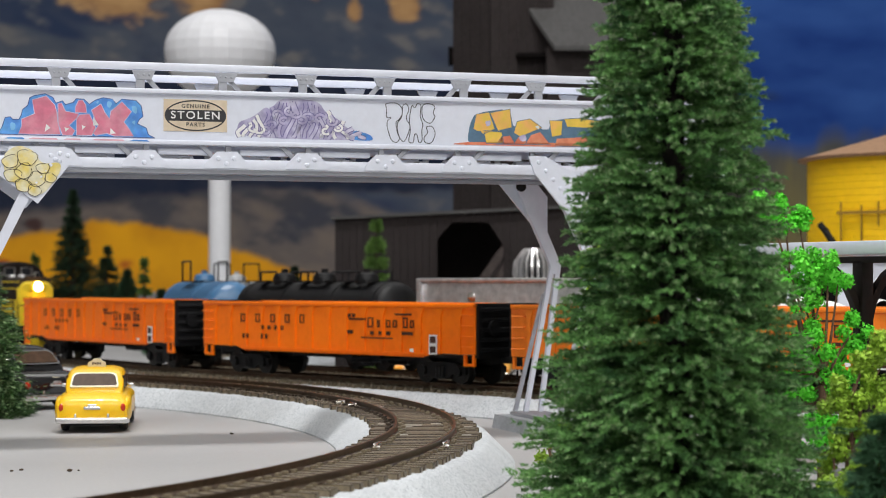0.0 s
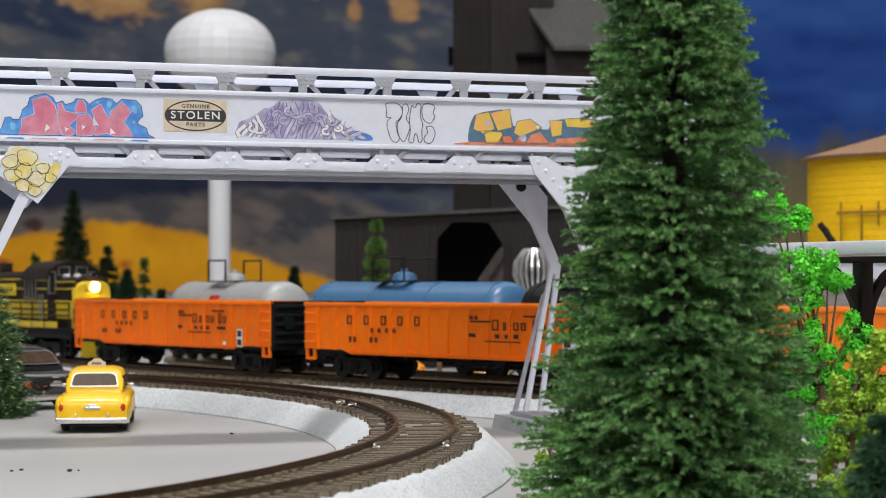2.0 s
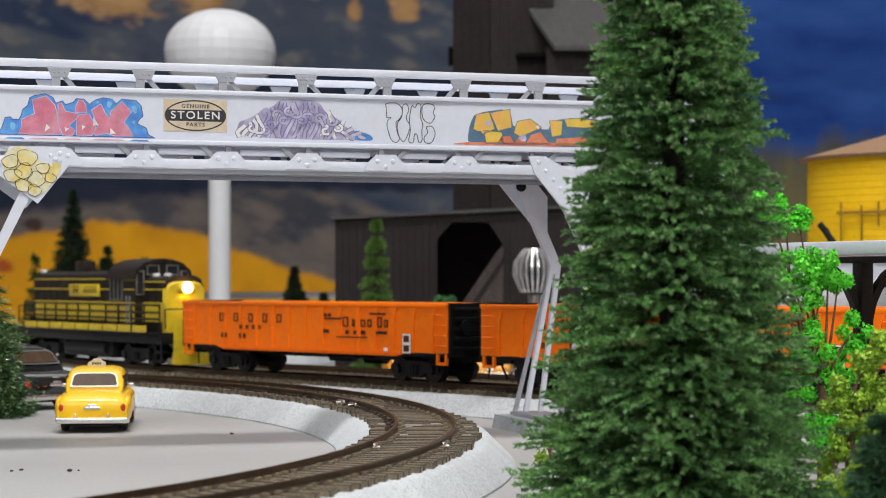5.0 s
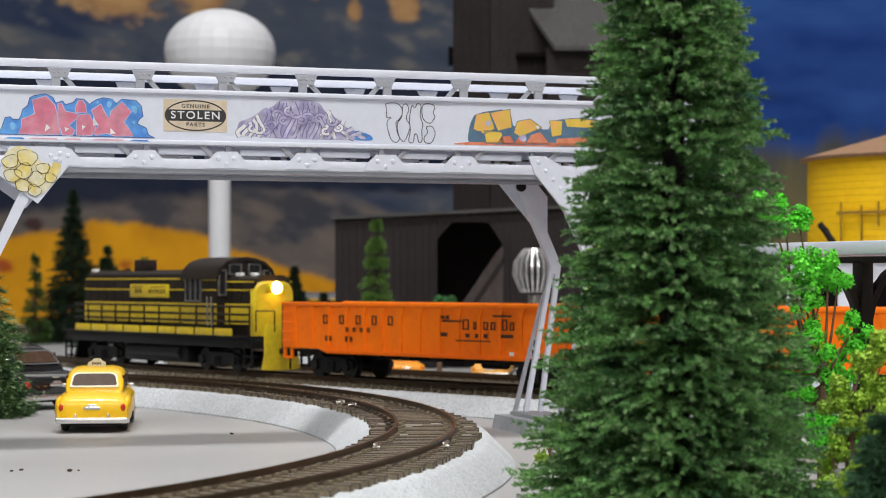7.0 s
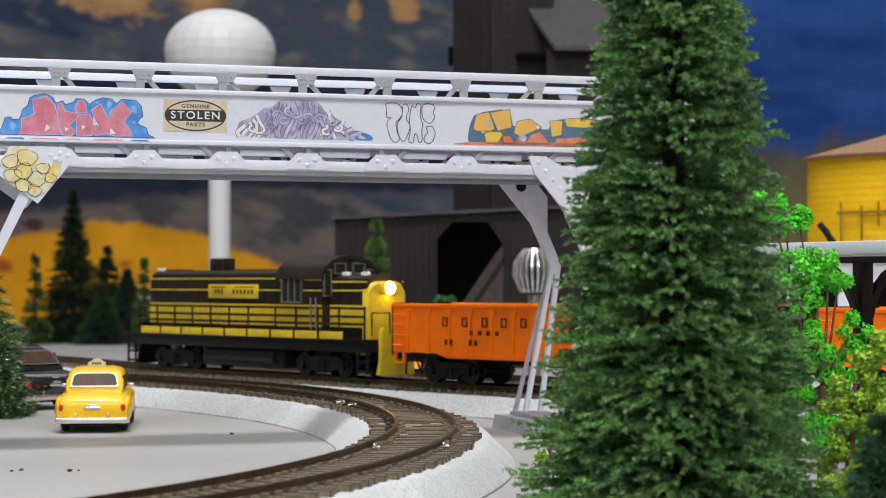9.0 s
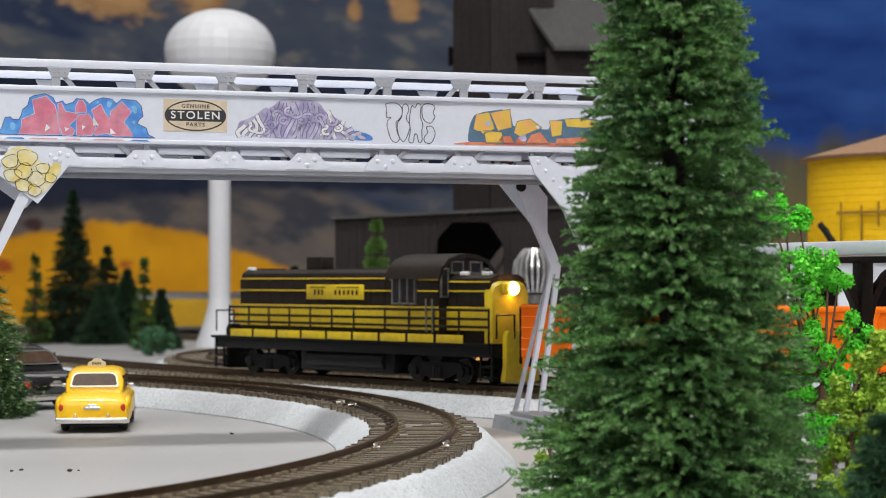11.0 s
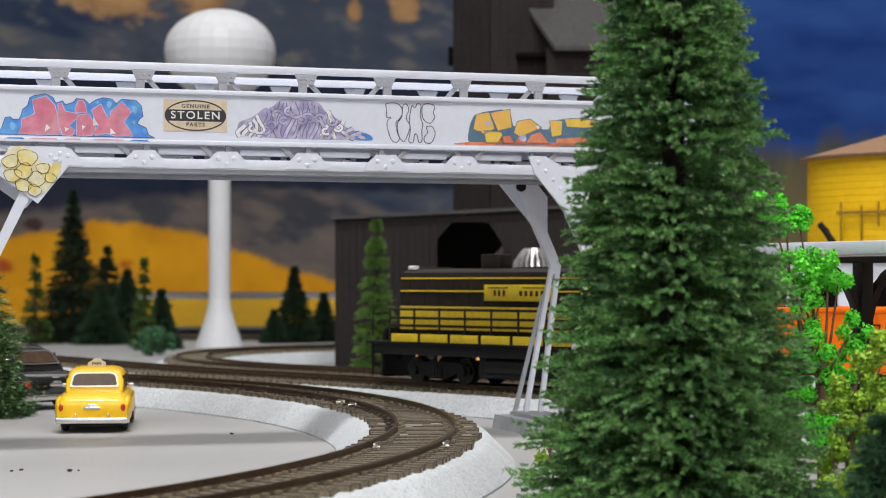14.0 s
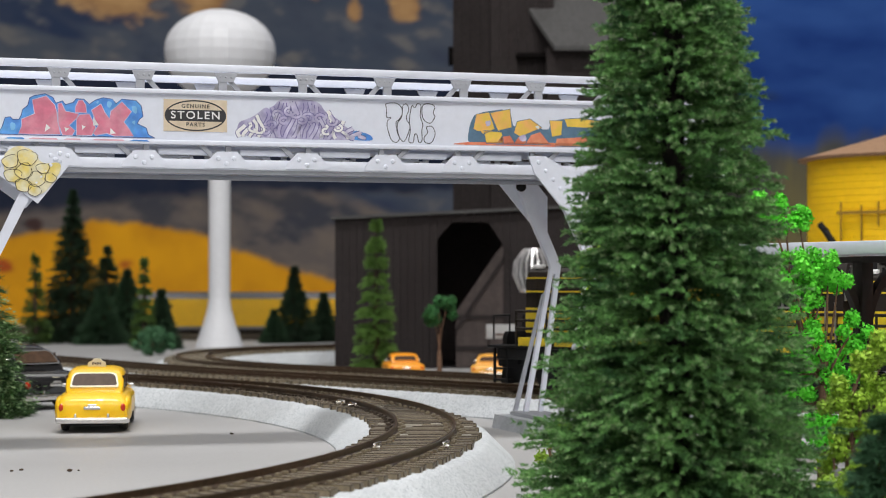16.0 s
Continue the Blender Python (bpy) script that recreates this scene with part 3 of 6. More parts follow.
def locomotive(m):
    """A black and yellow road switcher, short hood and lit headlamp forwards, 177 mm long."""
    car = thing("locomotive", m, "black and yellow diesel road switcher with lit amber headlight", "locomotive")
    bm = bmesh.new()
    box(bm, (0, 0, 13.0), (168, 30, 4.2), 0.4)
    box(bm, (-2, 0, 15.6), (172, 31, 1.0), 0.2)
    part("frame", bm, M_BLACK, car)
    bm = bmesh.new()
    for s in (-1, 1):
        for i in range(9):
            x = -73 + i * 16.2
            box(bm, (x + 6.5, s * 15.3, 17.6), (14.6, 0.5, 3.2), 0.15)
    part("sill_stripe", bm, M_YELLOW, car, "yellow sill stripe")

    def hood(x0, x1, name, k=1.0):
        prof = [(a, 16 + (b - 16) * k) for a, b in [(-9.6, 16), (-9.6, 40), (-8.4, 43.2), (-5.5, 44.8), (5.5, 44.8), (8.4, 43.2), (9.6, 40), (9.6, 16)]]
        bm = bmesh.new()
        loft(bm, [[(x, y, z) for y, z in prof] for x in (x0, x1)])
        h = part(name, bm, M_BODY, car)
        for x in np.arange(x0 + 5, x1 - 2, 8.1):
            for s in (-1, 1):
                bm = bmesh.new()
                box(bm, (x, s * 9.7, 34), (0.35, 0.3, 11))
                part("door_seam", bm, M_BODY, h, smooth=False)
        for s in (-1, 1):
            for z in (36.0, 41.0 if k == 1.0 else 39.6):
                bm = bmesh.new()
                box(bm, ((x0 + x1) / 2, s * (9.75 if z < 40 else 9.45), z), (x1 - x0, 0.5, 0.6))
                part("stripe", bm, M_YELLOW, h, "thin yellow stripe")
            bm = bmesh.new()
            box(bm, ((x0 + x1) / 2, s * 9.8, 25.4), (x1 - x0, 0.5, 9.2))
            part("yellow_band", bm, M_YELLOW, h, "broad yellow band behind the handrail")
        return h

    long_hood = hood(-74.5, 28, "long_hood")
    short_hood = hood(56, 79.0, "short_hood", 0.92)
    for s in (-1, 1):
        bm = bmesh.new()
        box(bm, (-10.5, s * 10.1, 35.4), (36, 0.6, 6.2), 0.15)
        plate = part("name_board", bm, M_YELLOW, car, "yellow name board")
        bm = bmesh.new()
        bars(bm, -24, -17, 34.2, 36.4, 3, s * 10.45, 0.5)
        bars(bm, -11, 5, 34.2, 36.2, 6, s * 10.45, 0.5)
        box(bm, (-21, s * 10.45, 37.3), (10, 0.15, 0.4))
        box(bm, (-2, s * 10.45, 37.3), (14, 0.15, 0.4))
        part("name_marks", bm, M_INK, plate, "dark marks on the name board")
    for x, w, d, h in ((-66, 12, 9, 0.8), (-32, 10, 7, 5.6), (-4, 30, 8, 0.6)):
        bm = bmesh.new()
        box(bm, (x, 0, 44.6 + h / 2), (w, d, h), 0.5)
        part("roof_hatch", bm, M_BODY, long_hood)
    for x in (-71, 62, 74):
        bm = bmesh.new()
        box(bm, (x, -6, 45.2 if x < 0 else 42.8), (4, 2.2, 1.6), 0.3)
        part("number_board", bm, M_LABELW, car, "small white class light box")
    # cab with a rounded roof
    bm = bmesh.new()
    cp = [(-14.2, 16), (-14.2, 40.5), (-13.0, 44.6), (-10, 47.8), (-5, 49.4), (0, 49.9), (5, 49.4), (10, 47.8), (13.0, 44.6), (14.2, 40.5), (14.2, 16)]
    loft(bm, [[(x, y, z) for y, z in cp] for x in (28, 56)])
    cab = part("cab", bm, M_BODY, car)
    bm = bmesh.new()
    rp = [(-15.7, 40.6), (-14.2, 45.1), (-10.4, 48.5), (-5.2, 50.2), (0, 50.7), (5.2, 50.2), (10.4, 48.5), (14.2, 45.1), (15.7, 40.6), (14.6, 40.6), (13.0, 44.2), (9.6, 47.2), (0, 49.4), (-9.6, 47.2), (-13.0, 44.2), (-14.6, 40.6)]
    loft(bm, [[(x, y, z) for y, z in rp] for x in (26.6, 57.4)])
    part("cab_roof", bm, M_BODY, cab)
    for s in (-1, 1):
        x, w, h = 36.5, 13.0, 10.4
        bm = bmesh.new()
        for dx in (-w / 2, -w / 6, w / 6, w / 2):
            box(bm, (x + dx, s * 14.5, 36.2), (0.7, 0.9, h))
        for dz in (-h / 2, h / 2):
            box(bm, (x, s * 14.5, 36.2 + dz), (w + 1.4, 1.0, 0.7))
        wf = part("window_frame", bm, M_STEEL, cab, "bare metal three-light window frame")
        bm = bmesh.new()
        box(bm, (x, s * 14.3, 36.2), (w, 0.3, h))
        part("pane", bm, M_GLASSK, wf)
        for xa, xb in ((28.2, 29.2), (44.2, 55.8)):
            for z in (36.0, 40.4):
                bm = bmesh.new()
                box(bm, ((xa + xb) / 2, s * 14.3, z), (xb - xa, 0.5, 0.6))
                part("stripe", bm, M_YELLOW, cab, "thin yellow stripe")
        bm = bmesh.new()
        box(bm, (42, s * 14.4, 25.4), (28, 0.5, 9.2))
        part("yellow_band", bm, M_YELLOW, cab, "broad yellow band behind the handrail")
        bm = bmesh.new()
        for x in (50.5, 54):
            tube(bm, [(x, s * 15.6, 20), (x, s * 15.9, 33)], 0.35, 5)
        part("grab_rail", bm, M_STEEL, cab)
    for e, y, z, w, h in ((56, -11.6, 39.2, 3.6, 11.0), (56, 11.6, 39.2, 3.6, 11.0), (56, -5.0, 45.2, 6.0, 4.4), (56, 5.0, 45.2, 6.0, 4.4), (28, -8, 45.4, 5.0, 3.6), (28, 8, 45.4, 5.0, 3.6)):
        bm = bmesh.new()
        d = 0.4 if e > 40 else -0.4
        for a in (-1, 1):
            box(bm, (e + d, y + a * w / 2, z), (0.9, 0.7, h + 0.7), 0.15)
            box(bm, (e + d, y, z + a * h / 2), (0.9, w, 0.7), 0.15)
        wf = part("window_frame", bm, M_STEEL, cab, "bare metal window frame")
        bm = bmesh.new()
        box(bm, (e + d * 0.5, y, z), (0.3, w, h))
        part("pane", bm, M_GLASSK, wf)
    # yellow nose, pilots, steps
    bm = bmesh.new()
    loft(bm, [[(x, y * k, 16 + (z - 16) * k) for y, z in [(-10.5, 16), (-10.5, 37.5), (-8.6, 40.4), (-5.5, 41.4), (5.5, 41.4), (8.6, 40.4), (10.5, 37.5), (10.5, 16)]] for x, k in ((76.5, 0.94), (79.2, 0.94), (80.4, 0.90))])
    nose = part("nose", bm, M_YELLOW, car, "yellow painted nose")
    bm = bmesh.new()
    box(bm, (80.6, 0, 36.9), (3, 9.0, 4.6), 1.2)
    hl = part("headlight_housing", bm, M_YELLOW, nose)
    for y in (0.0,):
        bm = bmesh.new()
        lathe(bm, [(0, 1.7), (1.6, 1.2), (2.5, 0), (2.5, -0.8), (0, -0.8)], 20, (82.2, y, 37.0), Matrix.Rotation(radians(90), 4, "Y"))
        part("headlight", bm, M_LAMP, hl, "glowing warm headlight")
    for e, paint in ((1, M_YELLOW), (-1, M_BLACK)):
        bm = bmesh.new()
        slab(bm, [(-9.4, 1.8), (-8.2, 8), (-8.2, 19), (-7, 21), (7, 21), (8.2, 19), (8.2, 8), (9.4, 1.8), (7, 1.4), (-7, 1.4)], -1.0, 1.0, Matrix.Translation((e * 85.5, 0, 0)) @ Matrix.Rotation(radians(90), 4, "Z"))
        part("pilot", bm, paint, car, "footplate end sheet, %s" % ("yellow" if e > 0 else "black"))
        for s in (-1, 1):
            bm = bmesh.new()
            for z in (3.2, 7.4, 11.6):
                box(bm, (e * 82.3, s * 13.4, z), (6.5, 3.4, 0.8))
            for x in (79.4, 85.2):
                box(bm, (e * x, s * 14.6, 8.6), (0.8, 0.8, 13))
            part("step_ladder", bm, M_BLACK, car)
            bm = bmesh.new()
            tube(bm, [(e * 86.5, s * 13.5, 18), (e * 86.5, s * 13.5, 27), (e * 86.5, s * 4, 27), (e * 86.5, s * 4, 18)], 0.35, 5)
            part("end_rail", bm, M_BLACK, car)
        coupler(car, e * 86, e)
    # side handrails with stanchions
    for s in (-1, 1):
        bm = bmesh.new()
        for z in (28.8, 25.4, 22.4):
            tube(bm, [(-75, s * 15.1, z), (84, s * 15.1, z)], 0.52, 6)
        part("handrail", bm, M_BODY, car)
        for x in [-75 + i * 13.7 for i in range(7)] + [26, 40, 54, 68, 84]:
            bm = bmesh.new()
            cyl(bm, (x, s * 15.1, 15.8), (x, s * 15.1, 29.4), 0.42, n=6)
            part("stanchion", bm, M_BODY, car)
    bm = bmesh.new()
    box(bm, (0, 0, 7.4), (58, 26, 9), 1.0)
    for s in (-1, 1):
        cyl(bm, (-24, s * 12, 7.5), (24, s * 12, 7.5), 3.2, n=14)
    part("fuel_tank", bm, M_BLACK, car)
    # the shell is a little longer than its drawing
    for ob in list(car.children_recursive):
        if ob.type == "MESH":
            ob.data.transform(Matrix.Diagonal((1.035, 1, 1, 1)))
    for x in (-54, 54):
        truck(car, x, 27.0)
    return car


def tank_car(m, label, paint, domes, L=56.0, emblem=False):
    car = thing("tank_car", m, label, "railway wagon", "tank wagons of the rear train")
    r, zc, bogie = 13.4, 26.2, L - 14
    turn = Matrix.Rotation(radians(90), 4, "Y")
    bm = bmesh.new()
    prof = [(0, -L)] + [(r * math.sin(a), -L + 6 - 6 * math.cos(a)) for a in np.linspace(0.2, math.pi / 2, 6)]
    prof += [(r, z) for z in np.linspace(-L + 12, L - 12, 9)] + [(a, -b) for a, b in prof[:0:-1]] + [(0, L)]
    lathe(bm, prof, 36, (0, 0, zc), turn)
    part("tank", bm, paint, car)
    for x in (-L + 9, -18, 18, L - 9):
        bm = bmesh.new()
        lathe(bm, [(r - 0.5, -0.7), (r + 0.3, -0.6), (r + 0.3, 0.6), (r - 0.5, 0.7)], 36, (x, 0, zc), turn)
        part("band", bm, paint, car)
    for x in domes:
        bm = bmesh.new()
        lathe(bm, [(5.6, 10), (5.6, 15.5), (4.8, 17.0), (2.5, 17.8), (0, 18)], 20, (x, 0, zc))
        cyl(bm, (x, 0, zc + 17.5), (x, 0, zc + 19.5), 1.6, n=10)
        part("dome", bm, paint, car)
        bm = bmesh.new()
        for s in (-1, 1):
            box(bm, (x, s * 8.5, zc + 13.6), (22, 3, 0.7))
            tube(bm, [(x - 10.5, s * 9.6, zc + 14), (x - 10.5, s * 9.6, zc + 24), (x + 10.5, s * 9.6, zc + 24), (x + 10.5, s * 9.6, zc + 14)] if len(domes) == 1 else [(x - 6, s * 9.6, zc + 14), (x - 6, s * 9.6, zc + 18), (x + 6, s * 9.6, zc + 18), (x + 6, s * 9.6, zc + 14)], 0.5, 5)
        for k in (-1, 1):
            box(bm, (x + k * 8.5, 0, zc + 13.6), (5, 17, 0.7))
        part("dome_platform", bm, M_BLACK, car, "black railed walkway")
    bm = bmesh.new()
    box(bm, (0, 0, 11), (2 * L + 8, 8, 3), 0.3)
    for x in (-bogie, bogie):
        box(bm, (x, 0, 13.5), (10, 20, 3.4))
    for e in (-1, 1):
        box(bm, (e * (L + 3), 0, 12), (2, 26, 4))
    for s in (-1, 1):
        tube(bm, [(-L - 3, s * 14.6, 13), (-L - 3, s * 14.6, 24), (L + 3, s * 14.6, 24), (L + 3, s * 14.6, 13)], 0.4, 5)
    part("underframe", bm, M_BLACK, car)
    for e in (-1, 1):
        coupler(car, e * (L + 4), e)
    if emblem:
        for s in (-1, 1):
            bm = bmesh.new()
            lathe(bm, [(r + 0.12, -6), (r + 0.25, -5.5), (r + 0.25, 5.5), (r + 0.12, 6)], 36, (0, 0, zc), turn)
            bmesh.ops.delete(bm, geom=[v for v in bm.verts if not (s * v.co.y > 0 and 0.1 < (v.co.z - zc) / r < 0.62)], context="VERTS")
            part("emblem", bm, M_RED, car, "small red painted emblem")
    for x in (-bogie, bogie):
        truck(car, x)
    return car


def flat_load(m):
    car = thing("flat_car", m, "flat wagon loaded with a ribbed silver crate", "railway wagon")
    bm = bmesh.new()
    box(bm, (0, 0, 11.5), (100, 30, 3), 0.3)
    part("deck", bm, M_BLACK, car)
    bm = bmesh.new()
    box(bm, (0, 0, 27.0), (84, 27, 28), 2.2)
    ld = part("crate", bm, M_SILVER, car, "dull silver foil-wrapped crate")
    bm = bmesh.new()
    box(bm, (0, 0, 40.2), (86.5, 29, 2.0), 0.8)
    part("rim", bm, M_SILVER, ld)
    for x in (-41, 41):
        for y in (-13, 13):
            bm = bmesh.new()
            box(bm, (x, y, 27), (3.4, 3.4, 27), 0.9)
            part("corner_post", bm, M_SILVER, ld)
    for s in (-1, 1):
        bm = bmesh.new()
        lathe(bm, [(0, 0.9), (1.8, 0.7), (2.6, 0), (0, -0.3)], 14, (-8, s * 13.6, 33), Matrix.Rotation(radians(90 * -s if s > 0 else 90), 4, "X"))
        part("boss", bm, M_CHROME, ld)
    for x in (-32, 32):
        truck(car, x)
    for e in (-1, 1):
        coupler(car, e * 50, e)
    return car


def ballast_wagon(m):
    """A grey open wagon heaped with white stone."""
    car = thing("ballast_wagon", m, "grey open wagon heaped with white crumpled load", "railway wagon", "rear open wagons")
    for s in (-1, 1):
        bm = bmesh.new()
        box(bm, (0, s * 15, 21), (124, 1.2, 18), 0.3)
        part("side_panel", bm, M_BODY, car)
        bm = bmesh.new()
        box(bm, (s * 62, 0, 21), (1.2, 30, 18), 0.3)
        part("end_panel", bm, M_BODY, car)
        coupler(car, s * 62, s)
    bm = bmesh.new()
    box(bm, (0, 0, 12), (124, 30, 1.6))
    part("floor", bm, M_BLACK, car)
    bm = bmesh.new()
    bmesh.ops.create_grid(bm, x_segments=40, y_segments=10, size=1, matrix=Matrix.Translation((0, 0, 28)) @ Matrix.Diagonal((61, 14.4, 1, 1)))
    for v in bm.verts:
        v.co.z += 5.0 * (1 - (v.co.y / 15) ** 2) * (0.55 + 0.9 * noise.noise(v.co * 0.09)) + 1.2 * noise.noise(v.co * 0.35)
    part("load", bm, M_LABELW, car, "white crumpled load")
    for x in (-42, 42):
        truck(car, x)
    return car


# ---- plants ----
def soup(name, verts, faces, material, parent, label=""):
    me = bpy.data.meshes.new(name)
    me.vertices.add(len(verts))
    me.vertices.foreach_set("co", (np.asarray(verts) * 0.001).ravel())
    k = faces.shape[1]
    me.loops.add(faces.size)
    me.loops.foreach_set("vertex_index", faces.ravel())
    me.polygons.add(len(faces))
    me.polygons.foreach_set("loop_start", np.arange(0, faces.size, k))
    me.update(calc_edges=True)
    me.materials.append(material)
    return part(name, me, None, parent, label)


def conifer(m, label, h, radius, leaf, branches, needles, seed, flock=None, width=0.35, length=3.4, bare=0.03, layers=0, group="model conifers"):
    """A bottle-brush fir: tapered trunk, limbs all round and needles along each limb. radius(u) in mm at the height share u."""
    rng = np.random.default_rng(seed)
    tree = thing("fir_tree", m, label, "tree", group)
    bm = bmesh.new()
    lathe(bm, [(h * 0.018 + 0.6, 0), (h * 0.014 + 0.5, h * 0.3), (h * 0.008 + 0.3, h * 0.7), (0.2, h * 0.99)], 10)
    part("trunk", bm, M_BARK, tree)
    u = bare + (1 - bare) * rng.random(branches) ** 1.35
    if layers:
        u = np.clip((np.floor(u * layers) + 0.5 + rng.normal(0, 0.20, branches)) / layers, bare, 0.99)
    az = rng.random(branches) * math.tau
    reach = np.array([radius(a) for a in u]) * rng.uniform(0.72, 1.12, branches) * np.where(rng.random(branches) < 0.05, 1.15, 1.0)
    rise = np.where(u > 0.9, 0.5, -0.04) + rng.normal(0, 0.10, branches)
    d = np.stack([np.cos(az), np.sin(az), rise], 1)
    base = np.stack([0 * u, 0 * u, u * h], 1)
    t = rng.uniform(0.12, 1.0, (branches, needles)) ** 0.75
    p = base[:, None] + d[:, None] * (reach[:, None] * t)[..., None]
    p[..., 2] -= 0.10 * reach[:, None] * t ** 2
    dirs = d[:, None] * rng.uniform(0.5, 1.2, (branches, needles, 1)) + rng.normal(0, 0.42, (branches, needles, 3)) * (1, 1, 0.6)
    dirs /= np.linalg.norm(dirs, axis=2, keepdims=True)
    side = np.cross(dirs, rng.normal(0, 1, (branches, needles, 3)))
    side /= np.linalg.norm(side, axis=2, keepdims=True)
    ln = length * rng.uniform(0.6, 1.25, (branches, needles, 1))
    tri = np.stack([p - side * width / 2, p + side * width / 2, p + dirs * ln], 2).reshape(-1, 3)
    tri[:, 2] = np.maximum(tri[:, 2], 0.2)
    crown = soup("crown", tri, np.arange(len(tri)).reshape(-1, 3), leaf, tree)
    crown["kind"] = "stuff"
    tw = np.stack([base, base + d * reach[:, None] * 0.9 - np.array((0, 0, 1.0)) * (0.08 * reach)[:, None], base + np.array((0, 0, 0.7))], 1).reshape(-1, 3)
    soup("twig", tw, np.arange(len(tw)).reshape(-1, 3), M_BARK, tree)["kind"] = "stuff"
    if flock:
        n = branches * 16
        pick = rng.integers(0, branches, n)
        tt = rng.uniform(0.45, 1.02, n)
        c = base[pick] + d[pick] * (reach[pick] * tt)[:, None] + rng.normal(0, 0.7, (n, 3))
        a, b = d[pick] + rng.normal(0, 0.35, (n, 3)), rng.normal(0, 1, (n, 3))
        s = rng.uniform(0.25, 0.75, (n, 1))
        a, b = a / np.linalg.norm(a, axis=1, keepdims=True) * s * 1.35, b / np.linalg.norm(b, axis=1, keepdims=True) * s * 0.6
        q = np.stack([c - a, c - b, c + a, c + b], 1).reshape(-1, 3)
        q[:, 2] = np.maximum(q[:, 2], 0.2)
        soup("flock", q, np.arange(len(q)).reshape(-1, 4), flock, tree, "pale green flock on the tips")["kind"] = "stuff"
    return tree


def brush_fir(m, label, h, radius, branches, seed):
    """A dense bottle-brush fir: every branch and its side twigs are round brushes of short needles with pale tips."""
    rng = np.random.default_rng(seed)
    tree = thing("fir_tree", m, label, "tree", "model conifers")
    bm = bmesh.new()
    lathe(bm, [(h * 0.018 + 0.6, 0), (h * 0.014 + 0.5, h * 0.3), (h * 0.008 + 0.3, h * 0.7), (0.2, h * 0.99)], 10)
    part("trunk", bm, M_BARKD, tree)
    u = 0.02 + 0.975 * rng.random(branches) ** 1.25
    az = rng.random(branches) * math.tau
    reach = np.array([radius(a) for a in u]) * rng.uniform(0.66, 1.06, branches) * np.where(rng.random(branches) < 0.07, 1.15, 1.0)
    d = np.stack([np.cos(az), np.sin(az), np.where(u > 0.92, 0.45, -0.03) + rng.normal(0, 0.06, branches)], 1)
    d /= np.linalg.norm(d, axis=1, keepdims=True)
    base = np.stack([0 * u, 0 * u, u * h], 1)
    # side twigs fork off the outer part of each branch
    k = 2
    share = rng.uniform(0.25, 0.80, (branches, k))
    start = base[:, None] + d[:, None] * (reach[:, None] * share)[..., None]
    across = np.stack([-d[:, 1], d[:, 0], 0 * u], 1)
    fork = d[:, None] + across[:, None] * (rng.choice((-1, 1), (branches, k)) * rng.uniform(0.12, 0.34, (branches, k)))[..., None] + rng.normal(0, 0.10, (branches, k, 3))
    fork /= np.linalg.norm(fork, axis=2, keepdims=True)
    flen = np.minimum(reach[:, None] * (1.04 - share), 11.0) * rng.uniform(0.75, 1.1, (branches, k)) + 1.0
    a = np.concatenate([base + d * (reach * 0.15)[:, None], start.reshape(-1, 3)])
    v = np.concatenate([d * (reach * 0.85)[:, None], (fork * flen[..., None]).reshape(-1, 3)])
    length = np.linalg.norm(v, axis=1)
    n = np.repeat(np.arange(len(a)), np.clip(length * 5.5, 12, 140).astype(int))
    axis = v[n] / length[n][:, None]
    t = rng.random(len(n)) ** 0.8
    p = a[n] + v[n] * t[:, None]
    p[:, 2] -= 0.03 * length[n] * t ** 2
    out = rng.normal(0, 1, (len(n), 3))
    out -= axis * np.sum(out * axis, 1)[:, None]
    out /= np.linalg.norm(out, axis=1, keepdims=True)
    lean = out + axis * rng.uniform(0.5, 1.6, (len(n), 1))
    lean /= np.linalg.norm(lean, axis=1, keepdims=True)
    side = np.cross(lean, rng.normal(0, 1, (len(n), 3)))
    side /= np.linalg.norm(side, axis=1, keepdims=True)
    ln = rng.uniform(0.6, 1.5, (len(n), 1))
    tri = np.stack([p - side * 0.24, p + side * 0.24, p + lean * ln], 1).reshape(-1, 3)
    tri[:, 2] = np.maximum(tri[:, 2], 0.2)
    soup("crown", tri, np.arange(len(tri)).reshape(-1, 3), M_PINE, tree)["kind"] = "stuff"
    # pale ends of the brushes
    n = np.repeat(np.nonzero(rng.random(len(a)) < 0.55)[0], 14)
    axis = v[n] / length[n][:, None]
    p = a[n] + v[n] * rng.uniform(0.90, 1.0, (len(n), 1))
    p[:, 2] -= 0.03 * length[n]
    lean = axis * rng.uniform(0.3, 1.2, (len(n), 1)) + rng.normal(0, 0.6, (len(n), 3))
    lean /= np.linalg.norm(lean, axis=1, keepdims=True)
    side = np.cross(lean, rng.normal(0, 1, (len(n), 3)))
    side /= np.linalg.norm(side, axis=1, keepdims=True)
    tri = np.stack([p - side * 0.27, p + side * 0.27, p + lean * rng.uniform(0.5, 1.1, (len(n), 1))], 1).reshape(-1, 3)
    tri[:, 2] = np.maximum(tri[:, 2], 0.2)
    soup("flock", tri, np.arange(len(tri)).reshape(-1, 3), M_FLOCK, tree, "pale green brush tips")["kind"] = "stuff"
    wire = np.cross(v, (0, 0, 1.0))
    wire /= np.linalg.norm(wire, axis=1, keepdims=True) + 1e-9
    tw = np.stack([a - wire * 0.25, a + wire * 0.25, a + v * 0.95], 1).reshape(-1, 3)
    soup("twig", tw, np.arange(len(tw)).reshape(-1, 3), M_BARKD, tree)["kind"] = "stuff"
    return tree


